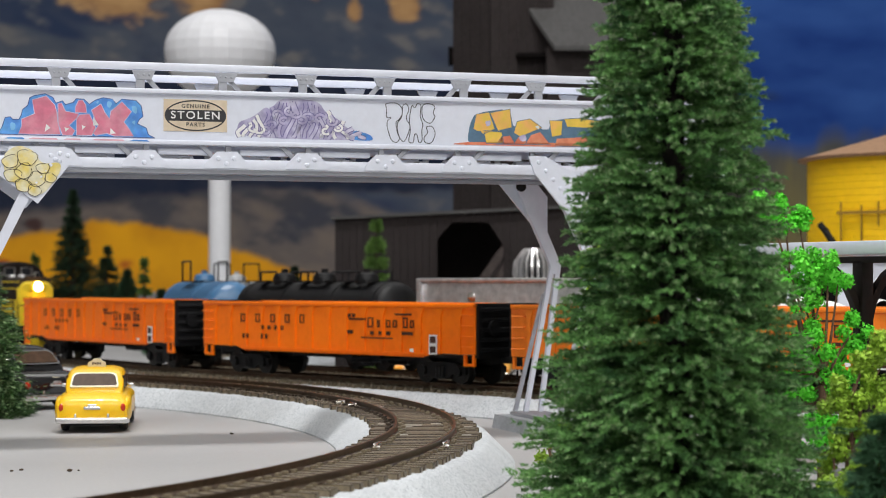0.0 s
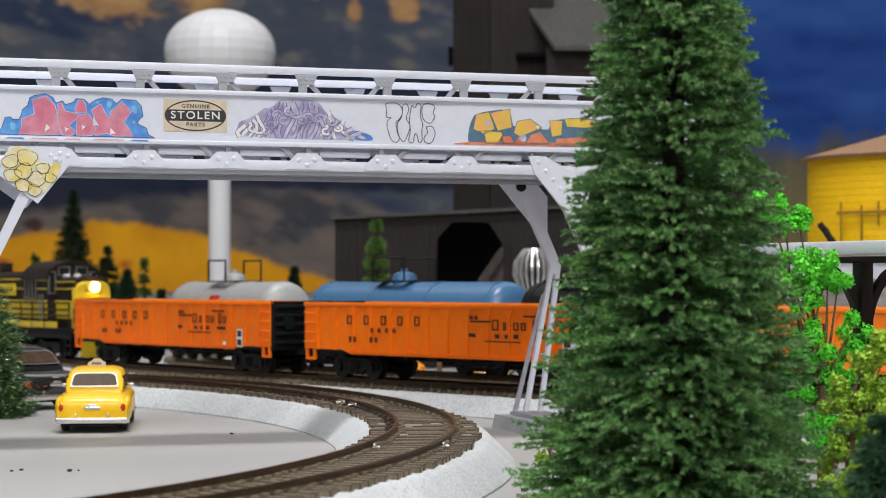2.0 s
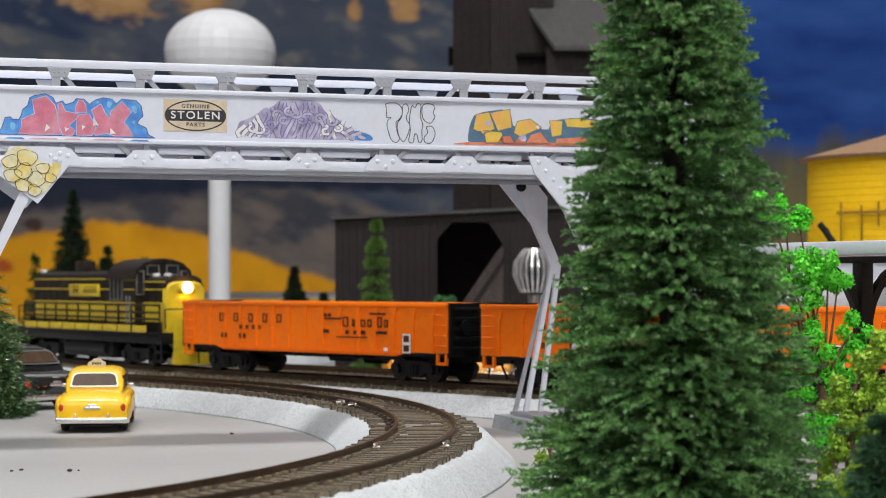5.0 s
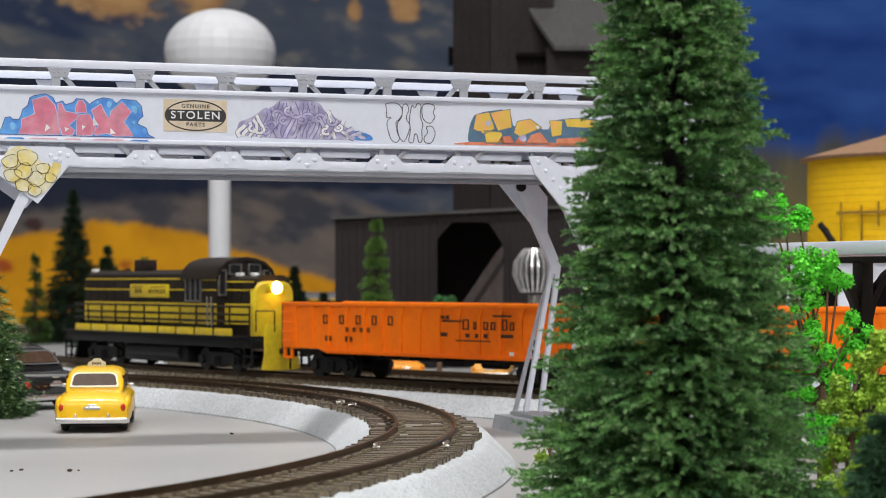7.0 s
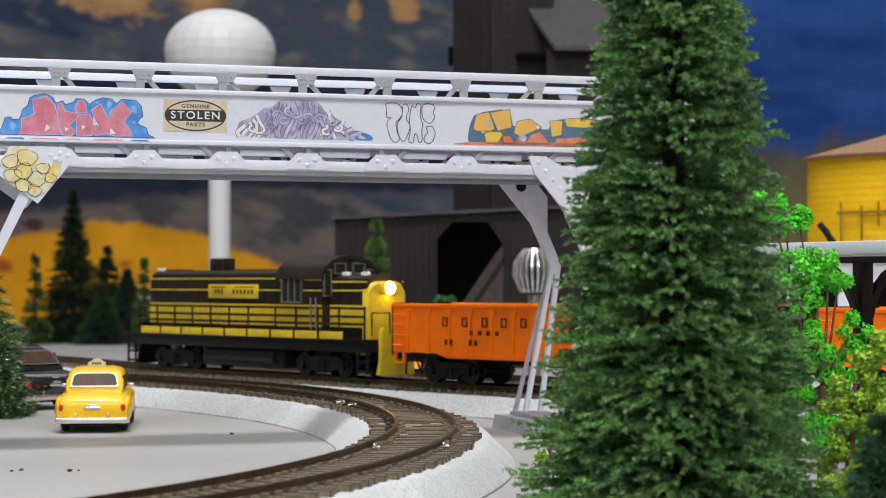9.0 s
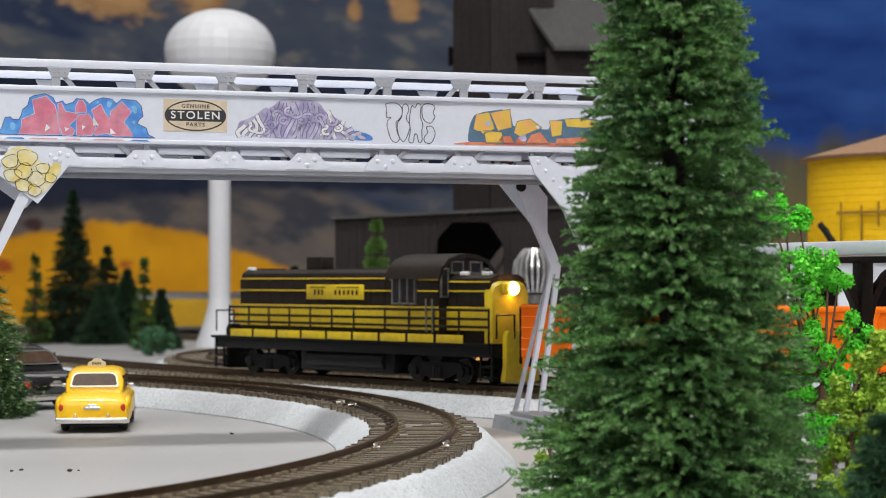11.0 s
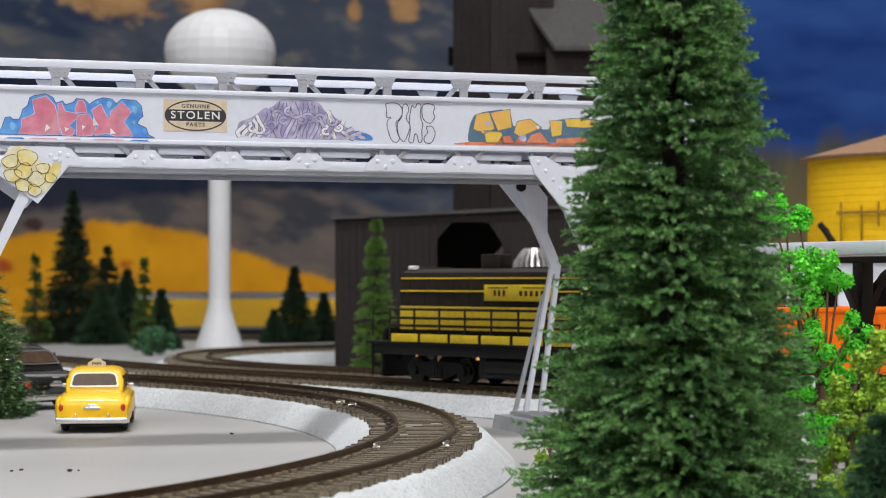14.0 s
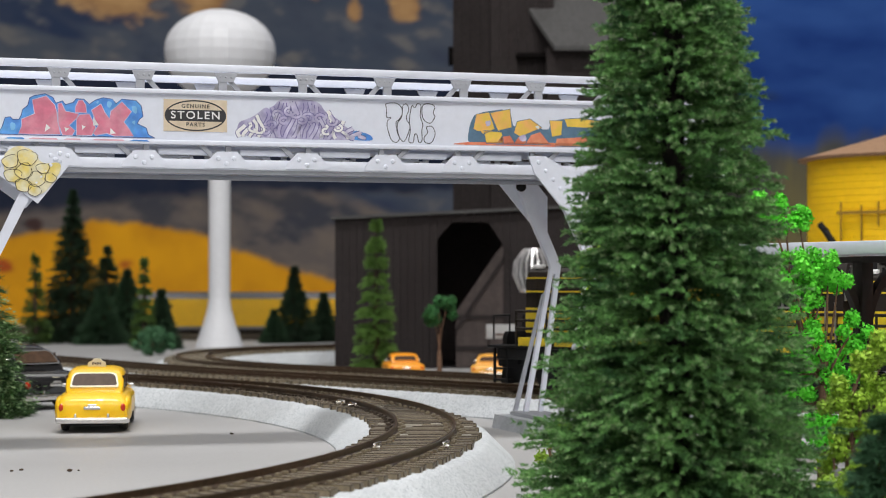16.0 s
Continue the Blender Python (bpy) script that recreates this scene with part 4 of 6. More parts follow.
def leafy(name, m, label, clumps, leaf, seed, per=900, size=1.0, trunk=(0, 0), swell=1.0):
    """A bush or small tree: forked twigs that carry uneven clumps of foam leaves; clumps are (x, y, z, radius) in mm."""
    rng = np.random.default_rng(seed)
    tree = thing(name, m, label, "tree" if "tree" in name else "bush", "bright foam bushes")
    bm = bmesh.new()
    top = max(c[2] for c in clumps)
    knot = Vector((trunk[0], trunk[1], top * 0.35))
    cyl(bm, (trunk[0], trunk[1], 0), knot, 1.6, 1.1, 8)
    for x, y, z, r in clumps:
        mid = knot.lerp(Vector((x, y, z)), 0.5) + Vector(rng.normal(0, 1.2, 3))
        cyl(bm, knot, mid, 0.5, 0.35, 6)
        cyl(bm, mid, (x, y, z), 0.35, 0.2, 6)
    part("limb_frame", bm, M_TWIG, tree)
    quads = []
    for x, y, z, r in clumps:
        r *= swell
        lobes = rng.normal(0, 1, (7, 3))
        lobes = lobes / np.linalg.norm(lobes, axis=1, keepdims=True) * r * 0.72
        n = int(per * (r / 8) ** 2)
        c = lobes[rng.integers(0, 7, n)]
        v = rng.normal(0, 1, (n, 3))
        v /= np.linalg.norm(v, axis=1, keepdims=True)
        c = c + v * (r * 0.42 * rng.random((n, 1)) ** 0.4) + (x, y, z)
        a = rng.normal(0, 1, (n, 3))
        a /= np.linalg.norm(a, axis=1, keepdims=True)
        b = np.cross(a, v)
        b /= np.linalg.norm(b, axis=1, keepdims=True)
        s = size * rng.uniform(0.5, 1.25, (n, 1))
        quads.append(np.stack([c - a * s, c - b * s * 0.8, c + a * s + v * s * 0.3, c + b * s * 0.8], 1).reshape(-1, 3))
    q = np.concatenate(quads)
    q[:, 2] = np.maximum(q[:, 2], 0.3)
    soup("crown", q, np.arange(len(q)).reshape(-1, 4), leaf, tree)["kind"] = "stuff"
    return tree


# ---- motor cars: y forwards, millimetres ----
def sedan(m, label, paint, group="", sign=False, k=1.0, frame_paint=None, slim=1.0):
    car = thing("taxi" if sign else "toy_car", m @ Matrix.Diagonal((k * slim, k, k, 1)), label, "car", group)

    def ring(y, w, lo, hi, n=20, e=0.45):
        pts = []
        for i in range(n):
            a = i * math.tau / n
            c, s = math.cos(a), math.sin(a)
            pts.append((w * math.copysign(abs(c) ** e, c), y, (lo + hi) / 2 + (hi - lo) / 2 * math.copysign(abs(s) ** e, s)))
        return pts
    bm = bmesh.new()
    loft(bm, [ring(y, w, lo, hi) for y, w, lo, hi in ((0.0, 10.5, 5.0, 9.5), (0.7, 12.4, 4.2, 11.2), (3, 13.2, 3.6, 12.6), (9, 13.6, 3.2, 13.4), (17, 13.8, 3.0, 14.0), (40, 13.8, 3.0, 14.0), (50, 13.5, 3.0, 13.7), (62, 13.0, 3.2, 12.8), (67, 12.2, 3.8, 11.6), (69, 10.5, 4.6, 10))])
    body = part("body", bm, paint, car)
    bm = bmesh.new()
    loft(bm, [ring(y, w, 12.0, hi, e=0.5) for y, w, hi in ((10.0, 10.6, 13.2), (13.0, 11.2, 17.4), (17.5, 11.2, 20.6), (22, 11.0, 21.8), (32, 10.9, 22.0), (39, 10.7, 20.8), (44, 10.8, 17.4), (48, 11.0, 13.4))])
    part("cabin", bm, paint, car)
    # windows: frame and pane, rear and front, lying on the cabin's slopes
    for y, z, tilt, w in ((13.3, 17.3, 44, 18.6), (43.0, 17.0, -52, 17.0)):
        mt = Matrix.Translation((0, y, z)) @ Matrix.Rotation(radians(-tilt), 4, "X")
        for nm, dx, dz, th, pm in (("window_frame", w, 6.6, 1.1, frame_paint or M_CREAM), ("rear_window" if y < 20 else "windscreen", w - 1.3, 5.3, 1.5, M_GLASSD)):
            bm = bmesh.new()
            slab(bm, [(-dx / 2, -dz / 2 + 0.5), (-dx / 2 + 0.4, -dz / 2), (dx / 2 - 0.4, -dz / 2), (dx / 2, -dz / 2 + 0.5), (dx / 2 - 0.6, dz / 2 - 1.6), (dx / 2 - 1.3, dz / 2 - 0.5), (dx / 2 - 2.6, dz / 2), (-dx / 2 + 2.6, dz / 2), (-dx / 2 + 1.3, dz / 2 - 0.5), (-dx / 2 + 0.6, dz / 2 - 1.6)], -th / 2, th / 2, mt)
            part(nm, bm, pm, car)
    for s in (-1, 1):
        for y in (20.5, 33.5):
            bm = bmesh.new()
            slab(bm, [(-5.2, 14.6), (-4.4, 19.0), (4.4, 19.0), (5.2, 14.6)], -0.4, 0.4, Matrix.Translation((s * 10.9, y, 0)) @ Matrix.Rotation(radians(90), 4, "Z"))
            part("side_window", bm, M_GLASSD, car)
        bm = bmesh.new()
        loft(bm, [ring(y, w, 4.0, hi, 14, 0.6) for y, w, hi in ((1.2, 1.0, 9.5), (4, 2.2, 11.5), (10, 2.5, 12.4), (18, 2.0, 12.2), (24, 0.8, 10))])
        for v in bm.verts:
            v.co.x += s * 12.2
        part("rear_fender", bm, paint, car)
        bm = bmesh.new()
        lathe(bm, [(0, 0.9), (0.8, 0.8), (1.25, 0.3), (1.3, -0.5), (0, -0.5)], 14, (s * 11.6, 0.9, 8.7), Matrix.Rotation(radians(90), 4, "X") @ Matrix.Diagonal((0.8, 1.1, 1, 1)))
        part("tail_light", bm, M_RED, car, "round red tail light")
        bm = bmesh.new()
        lathe(bm, [(0, 0.9), (1.3, 0.6), (1.7, 0), (0, -0.5)], 14, (s * 9.6, 68.0, 9.0), Matrix.Rotation(radians(-90), 4, "X"))
        part("headlight", bm, M_CHROME, car)
        for y in (13.5, 54.5):
            bm = bmesh.new()
            lathe(bm, [(0, 1.6), (1.9, 1.6), (3.2, 1.7), (4.0, 1.2), (4.2, 0), (4.0, -1.2), (3.2, -1.6), (0, -1.6)], 20, (s * 11.2, y, 4.2), Matrix.Rotation(radians(90), 4, "Y"))
            w = part("wheel", bm, M_TYRE, car, "black toy tyre")
            bm = bmesh.new()
            lathe(bm, [(0, 0.7), (1.4, 0.6), (2.0, 0), (0, -0.2)], 14, (s * 12.9, y, 4.2), Matrix.Rotation(radians(90 * s), 4, "Y"))
            part("hub_cap", bm, M_CHROME, w)
        bm = bmesh.new()
        box(bm, (s * 12.6, 30, 15.0), (3.4, 1.6, 1.4), 0.4)
        part("mirror", bm, M_CHROME, car)
        bm = bmesh.new()
        box(bm, (s * 6.2, -0.7, 5.2), (1.0, 0.9, 3.2), 0.3)
        part("overrider", bm, M_CHROME, car)
    for y, w in ((-0.4, 27.6), (69.6, 26)):
        bm = bmesh.new()
        box(bm, (0, y, 4.4), (w, 1.8, 2.2), 0.7)
        part("bumper", bm, M_CHROME, car, "chrome bumper")
    bm = bmesh.new()
    box(bm, (0, 35, 3.4), (23, 62, 2.0))
    part("chassis", bm, M_BLACK, car)
    bm = bmesh.new()
    box(bm, (0, 0.2, 8.6), (6.4, 1.6, 1.2), 0.4)
    box(bm, (0, 0.3, 9.5), (3.6, 1.4, 0.8), 0.3)
    part("number_plate_lamp", bm, M_CHROME, car, "worn chrome plate lamp")
    bm = bmesh.new()
    box(bm, (0, 1.0, 10.9), (3, 0.8, 0.6), 0.2)
    part("boot_handle", bm, M_CREAM, car)
    if sign:
        bm = bmesh.new()
        slab(bm, [(-3.5, 21.4), (-3.4, 23.2), (-1.9, 23.8), (-1.2, 24.6), (1.2, 24.6), (1.9, 23.8), (3.4, 23.2), (3.5, 21.4)], 22.5, 25.5)
        rs = part("roof_sign", bm, M_CREAM, car, "cream moulded roof sign")
        bm = bmesh.new()
        bars(bm, -1.9, 1.9, 22.5, 23.3, 4, 22.45, 0.7)
        part("sign_marks", bm, M_INK, rs)
    return car


# ---- buildings ----
def engine_house():
    """Dark plank engine house with an eight-sided portal and a leaning door; x along the front, y back."""
    hs = thing("engine_house", pose(0, 1.160, 0, 0, 0, -3), "dark brown wooden engine house with a shaped portal", "building")
    def top(x):
        return 87.4 + 0.045 * (x + 63.6)
    pw = 4.3
    x = -63.6
    while x < 118:
        x1 = x + pw
        xc = (x + x1) / 2
        lo = 0.0
        if -5.3 < xc < 36.5:
            lo, lo2 = (float(np.interp(v, [-5.3, 5.3, 27, 36.5], [73.5, 85.6, 85.6, 70])) for v in (x, x1))
        else:
            lo2 = lo
        bm = bmesh.new()
        slab(bm, [(x, lo), (x, top(x)), (x1 - 0.15, top(x1)), (x1 - 0.15, lo2)], random.uniform(-0.25, 0.25), 3.0)
        part("plank", bm, M_WOOD, hs, smooth=False)
        x = x1
    bm = bmesh.new()
    box(bm, (-62.1, 42, 43), (3, 78, 86))
    part("side_wall", bm, M_WOOD, hs)
    bm = bmesh.new()
    box(bm, (27, 80, 45), (182, 3, 90))
    part("back_wall", bm, M_WOOD, hs)
    bm = bmesh.new()
    slab(bm, [(-66, 87.2), (-66, 89.0), (121, 97.6), (121, 95.8)], -3.0, 84)
    part("roof", bm, M_ROOFG, hs, "dark grey felt roof")
    # inner floor in the near-black material
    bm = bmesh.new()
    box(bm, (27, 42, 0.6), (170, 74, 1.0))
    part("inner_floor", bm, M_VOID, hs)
    bm = bmesh.new()
    slab(bm, [(7.5, 0.5), (7.5, 33), (30, 66), (36.4, 74), (36.4, 0.5)], 1.4, 2.6)
    lf = part("door_leaf", bm, M_WOOD2, hs, "reddish brown plank door with a slanting top, standing ajar")
    for k in range(7):
        xa, xb = 7.7 + k * 4.1, 11.6 + k * 4.1
        za, zb = (float(np.interp(v, [7.5, 30, 36.4], [33, 66, 74])) - 0.6 for v in (xa, xb))
        bm = bmesh.new()
        slab(bm, [(xa, 0.6), (xa, za), (xb, zb), (xb, 0.6)], 0.7 + 0.2 * (k % 2), 1.5)
        part("door_board", bm, M_WOOD2, lf, smooth=False)
    bm = bmesh.new()
    for z in (12, 30):
        box(bm, (22, 0.2, z), (28.5, 0.8, 2.4))
    box(bm, (22, 0.0, 44), (1.8, 0.9, 52), 0, Matrix.Rotation(radians(34), 4, "Y"))
    part("brace", bm, M_WOOD, lf)
    bm = bmesh.new()
    for x in (-6.4, 37.6):
        box(bm, (x, -0.9, 36), (2.0, 1.2, 72))
    part("portal_trim", bm, M_WOOD, hs)
    return hs


def coaling_tower():
    tw = thing("coaling_tower", pose(0, 1.275, 0), "tall dark brown wooden coaling tower with grey roof", "building")
    x = 7.6
    while x < 66:
        bm = bmesh.new()
        if x < 30:
            box(bm, (x + 2.9, (31.2 - x - 2.9) * 1.1 + random.uniform(-0.3, 0.3), 150), (8.3, 3, 300), 0, Matrix.Rotation(radians(-47.7), 4, "Z"))
        else:
            box(bm, (x + 2.9, random.uniform(-0.3, 0.3), 150), (5.65, 3, 300))
        part("board", bm, M_WOOD, tw, smooth=False)
        x += 5.8
    bm = bmesh.new()
    box(bm, (9.1, 48, 150), (3, 45, 300))
    part("side_wall", bm, M_WOOD, tw)
    bm = bmesh.new()
    box(bm, (38, 70, 150), (60, 3, 300))
    part("back_wall", bm, M_WOOD, tw)
    bm = bmesh.new()
    box(bm, (37, 35, 301), (64, 78, 3))
    part("cap", bm, M_ROOFG, tw)
    bm = bmesh.new()
    box(bm, (127, 8, 100), (122, 52, 200))
    part("bin_house", bm, M_WOOD, tw)
    bm = bmesh.new()
    lo, hi = [(70.5, -26, 200), (190, -26, 200)], [(190, 30, 262), (36, 30, 262)]
    loft(bm, [[(x, y, z) for x, y, z in lo + hi], [(x, y, z - 3) for x, y, z in lo + hi]])
    part("bin_roof", bm, M_ROOFG, tw, "plain grey sloping roof")
    bm = bmesh.new()
    box(bm, (57, -6, 196), (20, 8, 3.0), 0.3)
    bm2 = bmesh.new()
    box(bm2, (6, 32, 200), (5, 4, 12), 0.4)
    part("beam_end", bm2, M_VOID, tw)
    part("eave_beam", bm, M_VOID, tw)
    return tw


def yellow_tank():
    tk = thing("tank_house", pose(0.2450, 1.010, 0), "yellow plank water tank under a tan conical roof", "water tank")
    R = 58.0
    for i in range(14):
        bm = bmesh.new()
        lathe(bm, [(R - 0.1, 66 + i * 3.4), (R + 0.1, 66.2 + i * 3.4), (R + 0.08, 69.2 + i * 3.4), (R - 0.15, 69.38 + i * 3.4)], 48)
        part("plank_ring", bm, M_TANKY, tk)
    bm = bmesh.new()
    lathe(bm, [(0, 64.5), (R + 2, 64.5), (R + 2, 66.4), (R - 0.6, 66.5), (R - 0.6, 113)], 48)
    part("floor_ring", bm, M_WOOD, tk)
    bm = bmesh.new()
    lathe(bm, [(R - 1, 112), (R + 4.4, 112.2), (R + 4.8, 113.4), (28, 123), (0, 131)], 48)
    part("roof", bm, M_TANKROOF, tk, "tan conical roof")
    for i in range(8):
        a = i * math.tau / 8 + 0.3
        bm = bmesh.new()
        box(bm, (44 * math.cos(a), 44 * math.sin(a), 32.5), (6, 6, 65), 0.4)
        part("leg", bm, M_WOOD, tk)
    base = Matrix.Rotation(radians(-38), 4, "Z")
    bm = bmesh.new()
    for dx, z0, z1 in ((-16, 70, 90), (-5, 70, 88), (4, 78, 90), (11, 70, 90)):
        box(bm, (dx, -R - 1.4, (z0 + z1) / 2), (0.7, 0.8, z1 - z0))
    box(bm, (-3, -R - 1.6, 84.6), (30, 1.0, 1.6))
    bm.transform(base)
    part("spout_frame", bm, M_OCHRE, tk, "ochre painted spout hanger")
    bm = bmesh.new()
    tube(bm, [(-26, -R - 4, 79), (-23, -R - 4.6, 76), (-20, -R - 3.4, 71), (-19, -R + 1, 66)], 1.7, 8)
    bm.transform(base)
    part("spout", bm, M_BLACK, tk)
    return tk


def canopy():
    cn = thing("platform_canopy", pose(0.1125, 0.530, 0, 0, 0, -60), "white station platform canopy on dark arched posts", "canopy")
    bm = bmesh.new()
    box(bm, (62, 0, 59.4), (200, 31, 3.4), 0.3)
    part("roof_slab", bm, M_WHITE, cn)
    bm = bmesh.new()
    box(bm, (62, 0, 56.4), (196, 4, 1.6))
    part("beam", bm, M_BODY, cn)
    for x in (0.0, 75.0, 150.0):
        bm = bmesh.new()
        box(bm, (x, 0, 28), (4.0, 4.0, 57), 0.3)
        box(bm, (x, 0, 2.2), (9, 9, 4.2), 0.5)
        ps = part("post", bm, M_BODY, cn, "dark timber post")
        for ang in (90, 270):
            bm = bmesh.new()
            rot = Matrix.Rotation(radians(ang), 4, "Z")
            arc = [(2 + 13.4 * (1 - math.cos(a)), 0, 38 + 17.0 * math.sin(a)) for a in np.linspace(0, 1.5, 7)]
            slab(bm, [(a[0] + 0.4, a[2] - 1.4) for a in arc] + [(a[0] - 0.9, a[2] + 0.6) for a in arc[::-1]], -1.0, 1.0)
            bm.transform(rot)
            for v in bm.verts:
                v.co.x += x
            part("bracket", bm, M_BODY, ps)
    bm = bmesh.new()
    box(bm, (62, 0, 1.2), (206, 34, 2.4), 0.4)
    part("platform", bm, M_FLOOR, cn)
    return cn


def streamliner():
    for x in (-0.1365, 0.1285):
        car = thing("passenger_car", pose(x, 1.74, RAIL), "yellow streamlined passenger coach with grey roof", "railway wagon", "parked passenger coaches")
        prof = [(-16, -1), (-16.5, 3), (-16.5, 25), (16.5, 25), (16.5, 3), (16, -1)]
        bm = bmesh.new()
        loft(bm, [[(a, y, z) for y, z in prof] for a in (-130, 130)])
        part("body", bm, M_STREAM, car)
        bm = bmesh.new()
        loft(bm, [[(a, y, z) for y, z in ((-16.7, 25), (-15.6, 28), (-11, 30), (0, 30.8), (11, 30), (15.6, 28), (16.7, 25))] for a in (-130, 130)])
        part("roof", bm, M_STREAMG, car, "grey roof")
        bm = bmesh.new()
        box(bm, (0, 0, -0.6), (262, 33.4, 3.2), 0.3)
        part("skirt", bm, M_STREAMG, car, "grey skirt")
        for k in (-1, 1):
            bm = bmesh.new()
            box(bm, (k * 131, 0, 14), (3, 26, 26))
            part("vestibule", bm, M_BLACK, car)
        for k in range(11):
            bm = bmesh.new()
            box(bm, (-105 + k * 21, -16.7, 18), (11, 0.5, 5))
            part("window", bm, M_GLASSD if k in (0, 10) else M_STREAM, car)
        for a in (-90, 90):
            truck(car, a)
    bm = bmesh.new()
    slab(bm, [(-900, -0.3), (-890, 5.9), (900, 5.9), (910, -0.3)], 1712, 1768)
    for s in (-1, 1):
        box(bm, (0, 1740 + s * 8.25, 8.6), (1790, 1.3, 4.8))
    tk = tagged(part("railway_siding", bm, M_DIRT), "dull brown siding under the parked coaches", "railway track")


def silver_vent(m):
    sv = thing("silver_ventilator", m, "shiny ribbed silver turbine ventilator on a post", "ventilator")
    bm = bmesh.new()
    cyl(bm, (0, 0, 0), (0, 0, 48), 3.0, n=12)
    part("post", bm, M_STEEL, sv)
    bm = bmesh.new()
    lathe(bm, [(3, 44), (7, 47), (8.6, 54), (8.2, 60), (5, 66), (0, 68)], 24)
    ball = part("drum", bm, M_BLACK, sv)
    for i in range(22):
        a = i * math.tau / 22
        bm = bmesh.new()
        slab(bm, [(6.6, 45), (10.2, 54), (9.6, 61), (5, 68), (4, 66), (7.6, 60), (8.0, 54), (5.6, 47)], -0.5, 0.5, Matrix.Rotation(a, 4, "Z"))
        part("fin", bm, M_SILVER, ball)


def sign_board(m):
    sb = thing("notice_board", m, "pale grey notice board on two posts", "sign")
    bm = bmesh.new()
    box(bm, (0, 0, 23), (17, 1.2, 8), 0.2)
    bd = part("board", bm, M_GREYT, sb)
    bm = bmesh.new()
    box(bm, (2, -0.8, 21.4), (12, 0.3, 0.8))
    part("mark", bm, M_INK, bd)
    for x in (-7, 7):
        bm = bmesh.new()
        box(bm, (x, 0.9, 13), (1.2, 1.2, 26))
        part("post", bm, M_BODY, sb)


# ---- graffiti and sign on the bridge ----
def blob(pts, rounds=2):
    """Corner-cut an outline so that it swells like spray paint."""
    for _ in range(rounds):
        out = []
        for a, b in zip(pts, pts[1:] + pts[:1]):
            out += [(a[0] * 0.78 + b[0] * 0.22, a[1] * 0.78 + b[1] * 0.22), (a[0] * 0.22 + b[0] * 0.78, a[1] * 0.22 + b[1] * 0.78)]
        pts = out
    return pts


def ribbon(bm, pts, y, w):
    """A flat painted line of width w through the points (x, z)."""
    secs = []
    for i, p in enumerate(pts):
        a, b = pts[max(i - 1, 0)], pts[min(i + 1, len(pts) - 1)]
        if pts[0] == pts[-1] and i in (0, len(pts) - 1):
            a, b = pts[-2], pts[1]
        d = math.dist(a, b) or 1.0
        n = (-(b[1] - a[1]) / d * w / 2, (b[0] - a[0]) / d * w / 2)
        secs.append([(p[0] + n[0], y - 0.05, p[1] + n[1]), (p[0] - n[0], y - 0.05, p[1] - n[1]), (p[0] - n[0], y + 0.02, p[1] - n[1]), (p[0] + n[0], y + 0.02, p[1] + n[1])])
    loft(bm, secs)


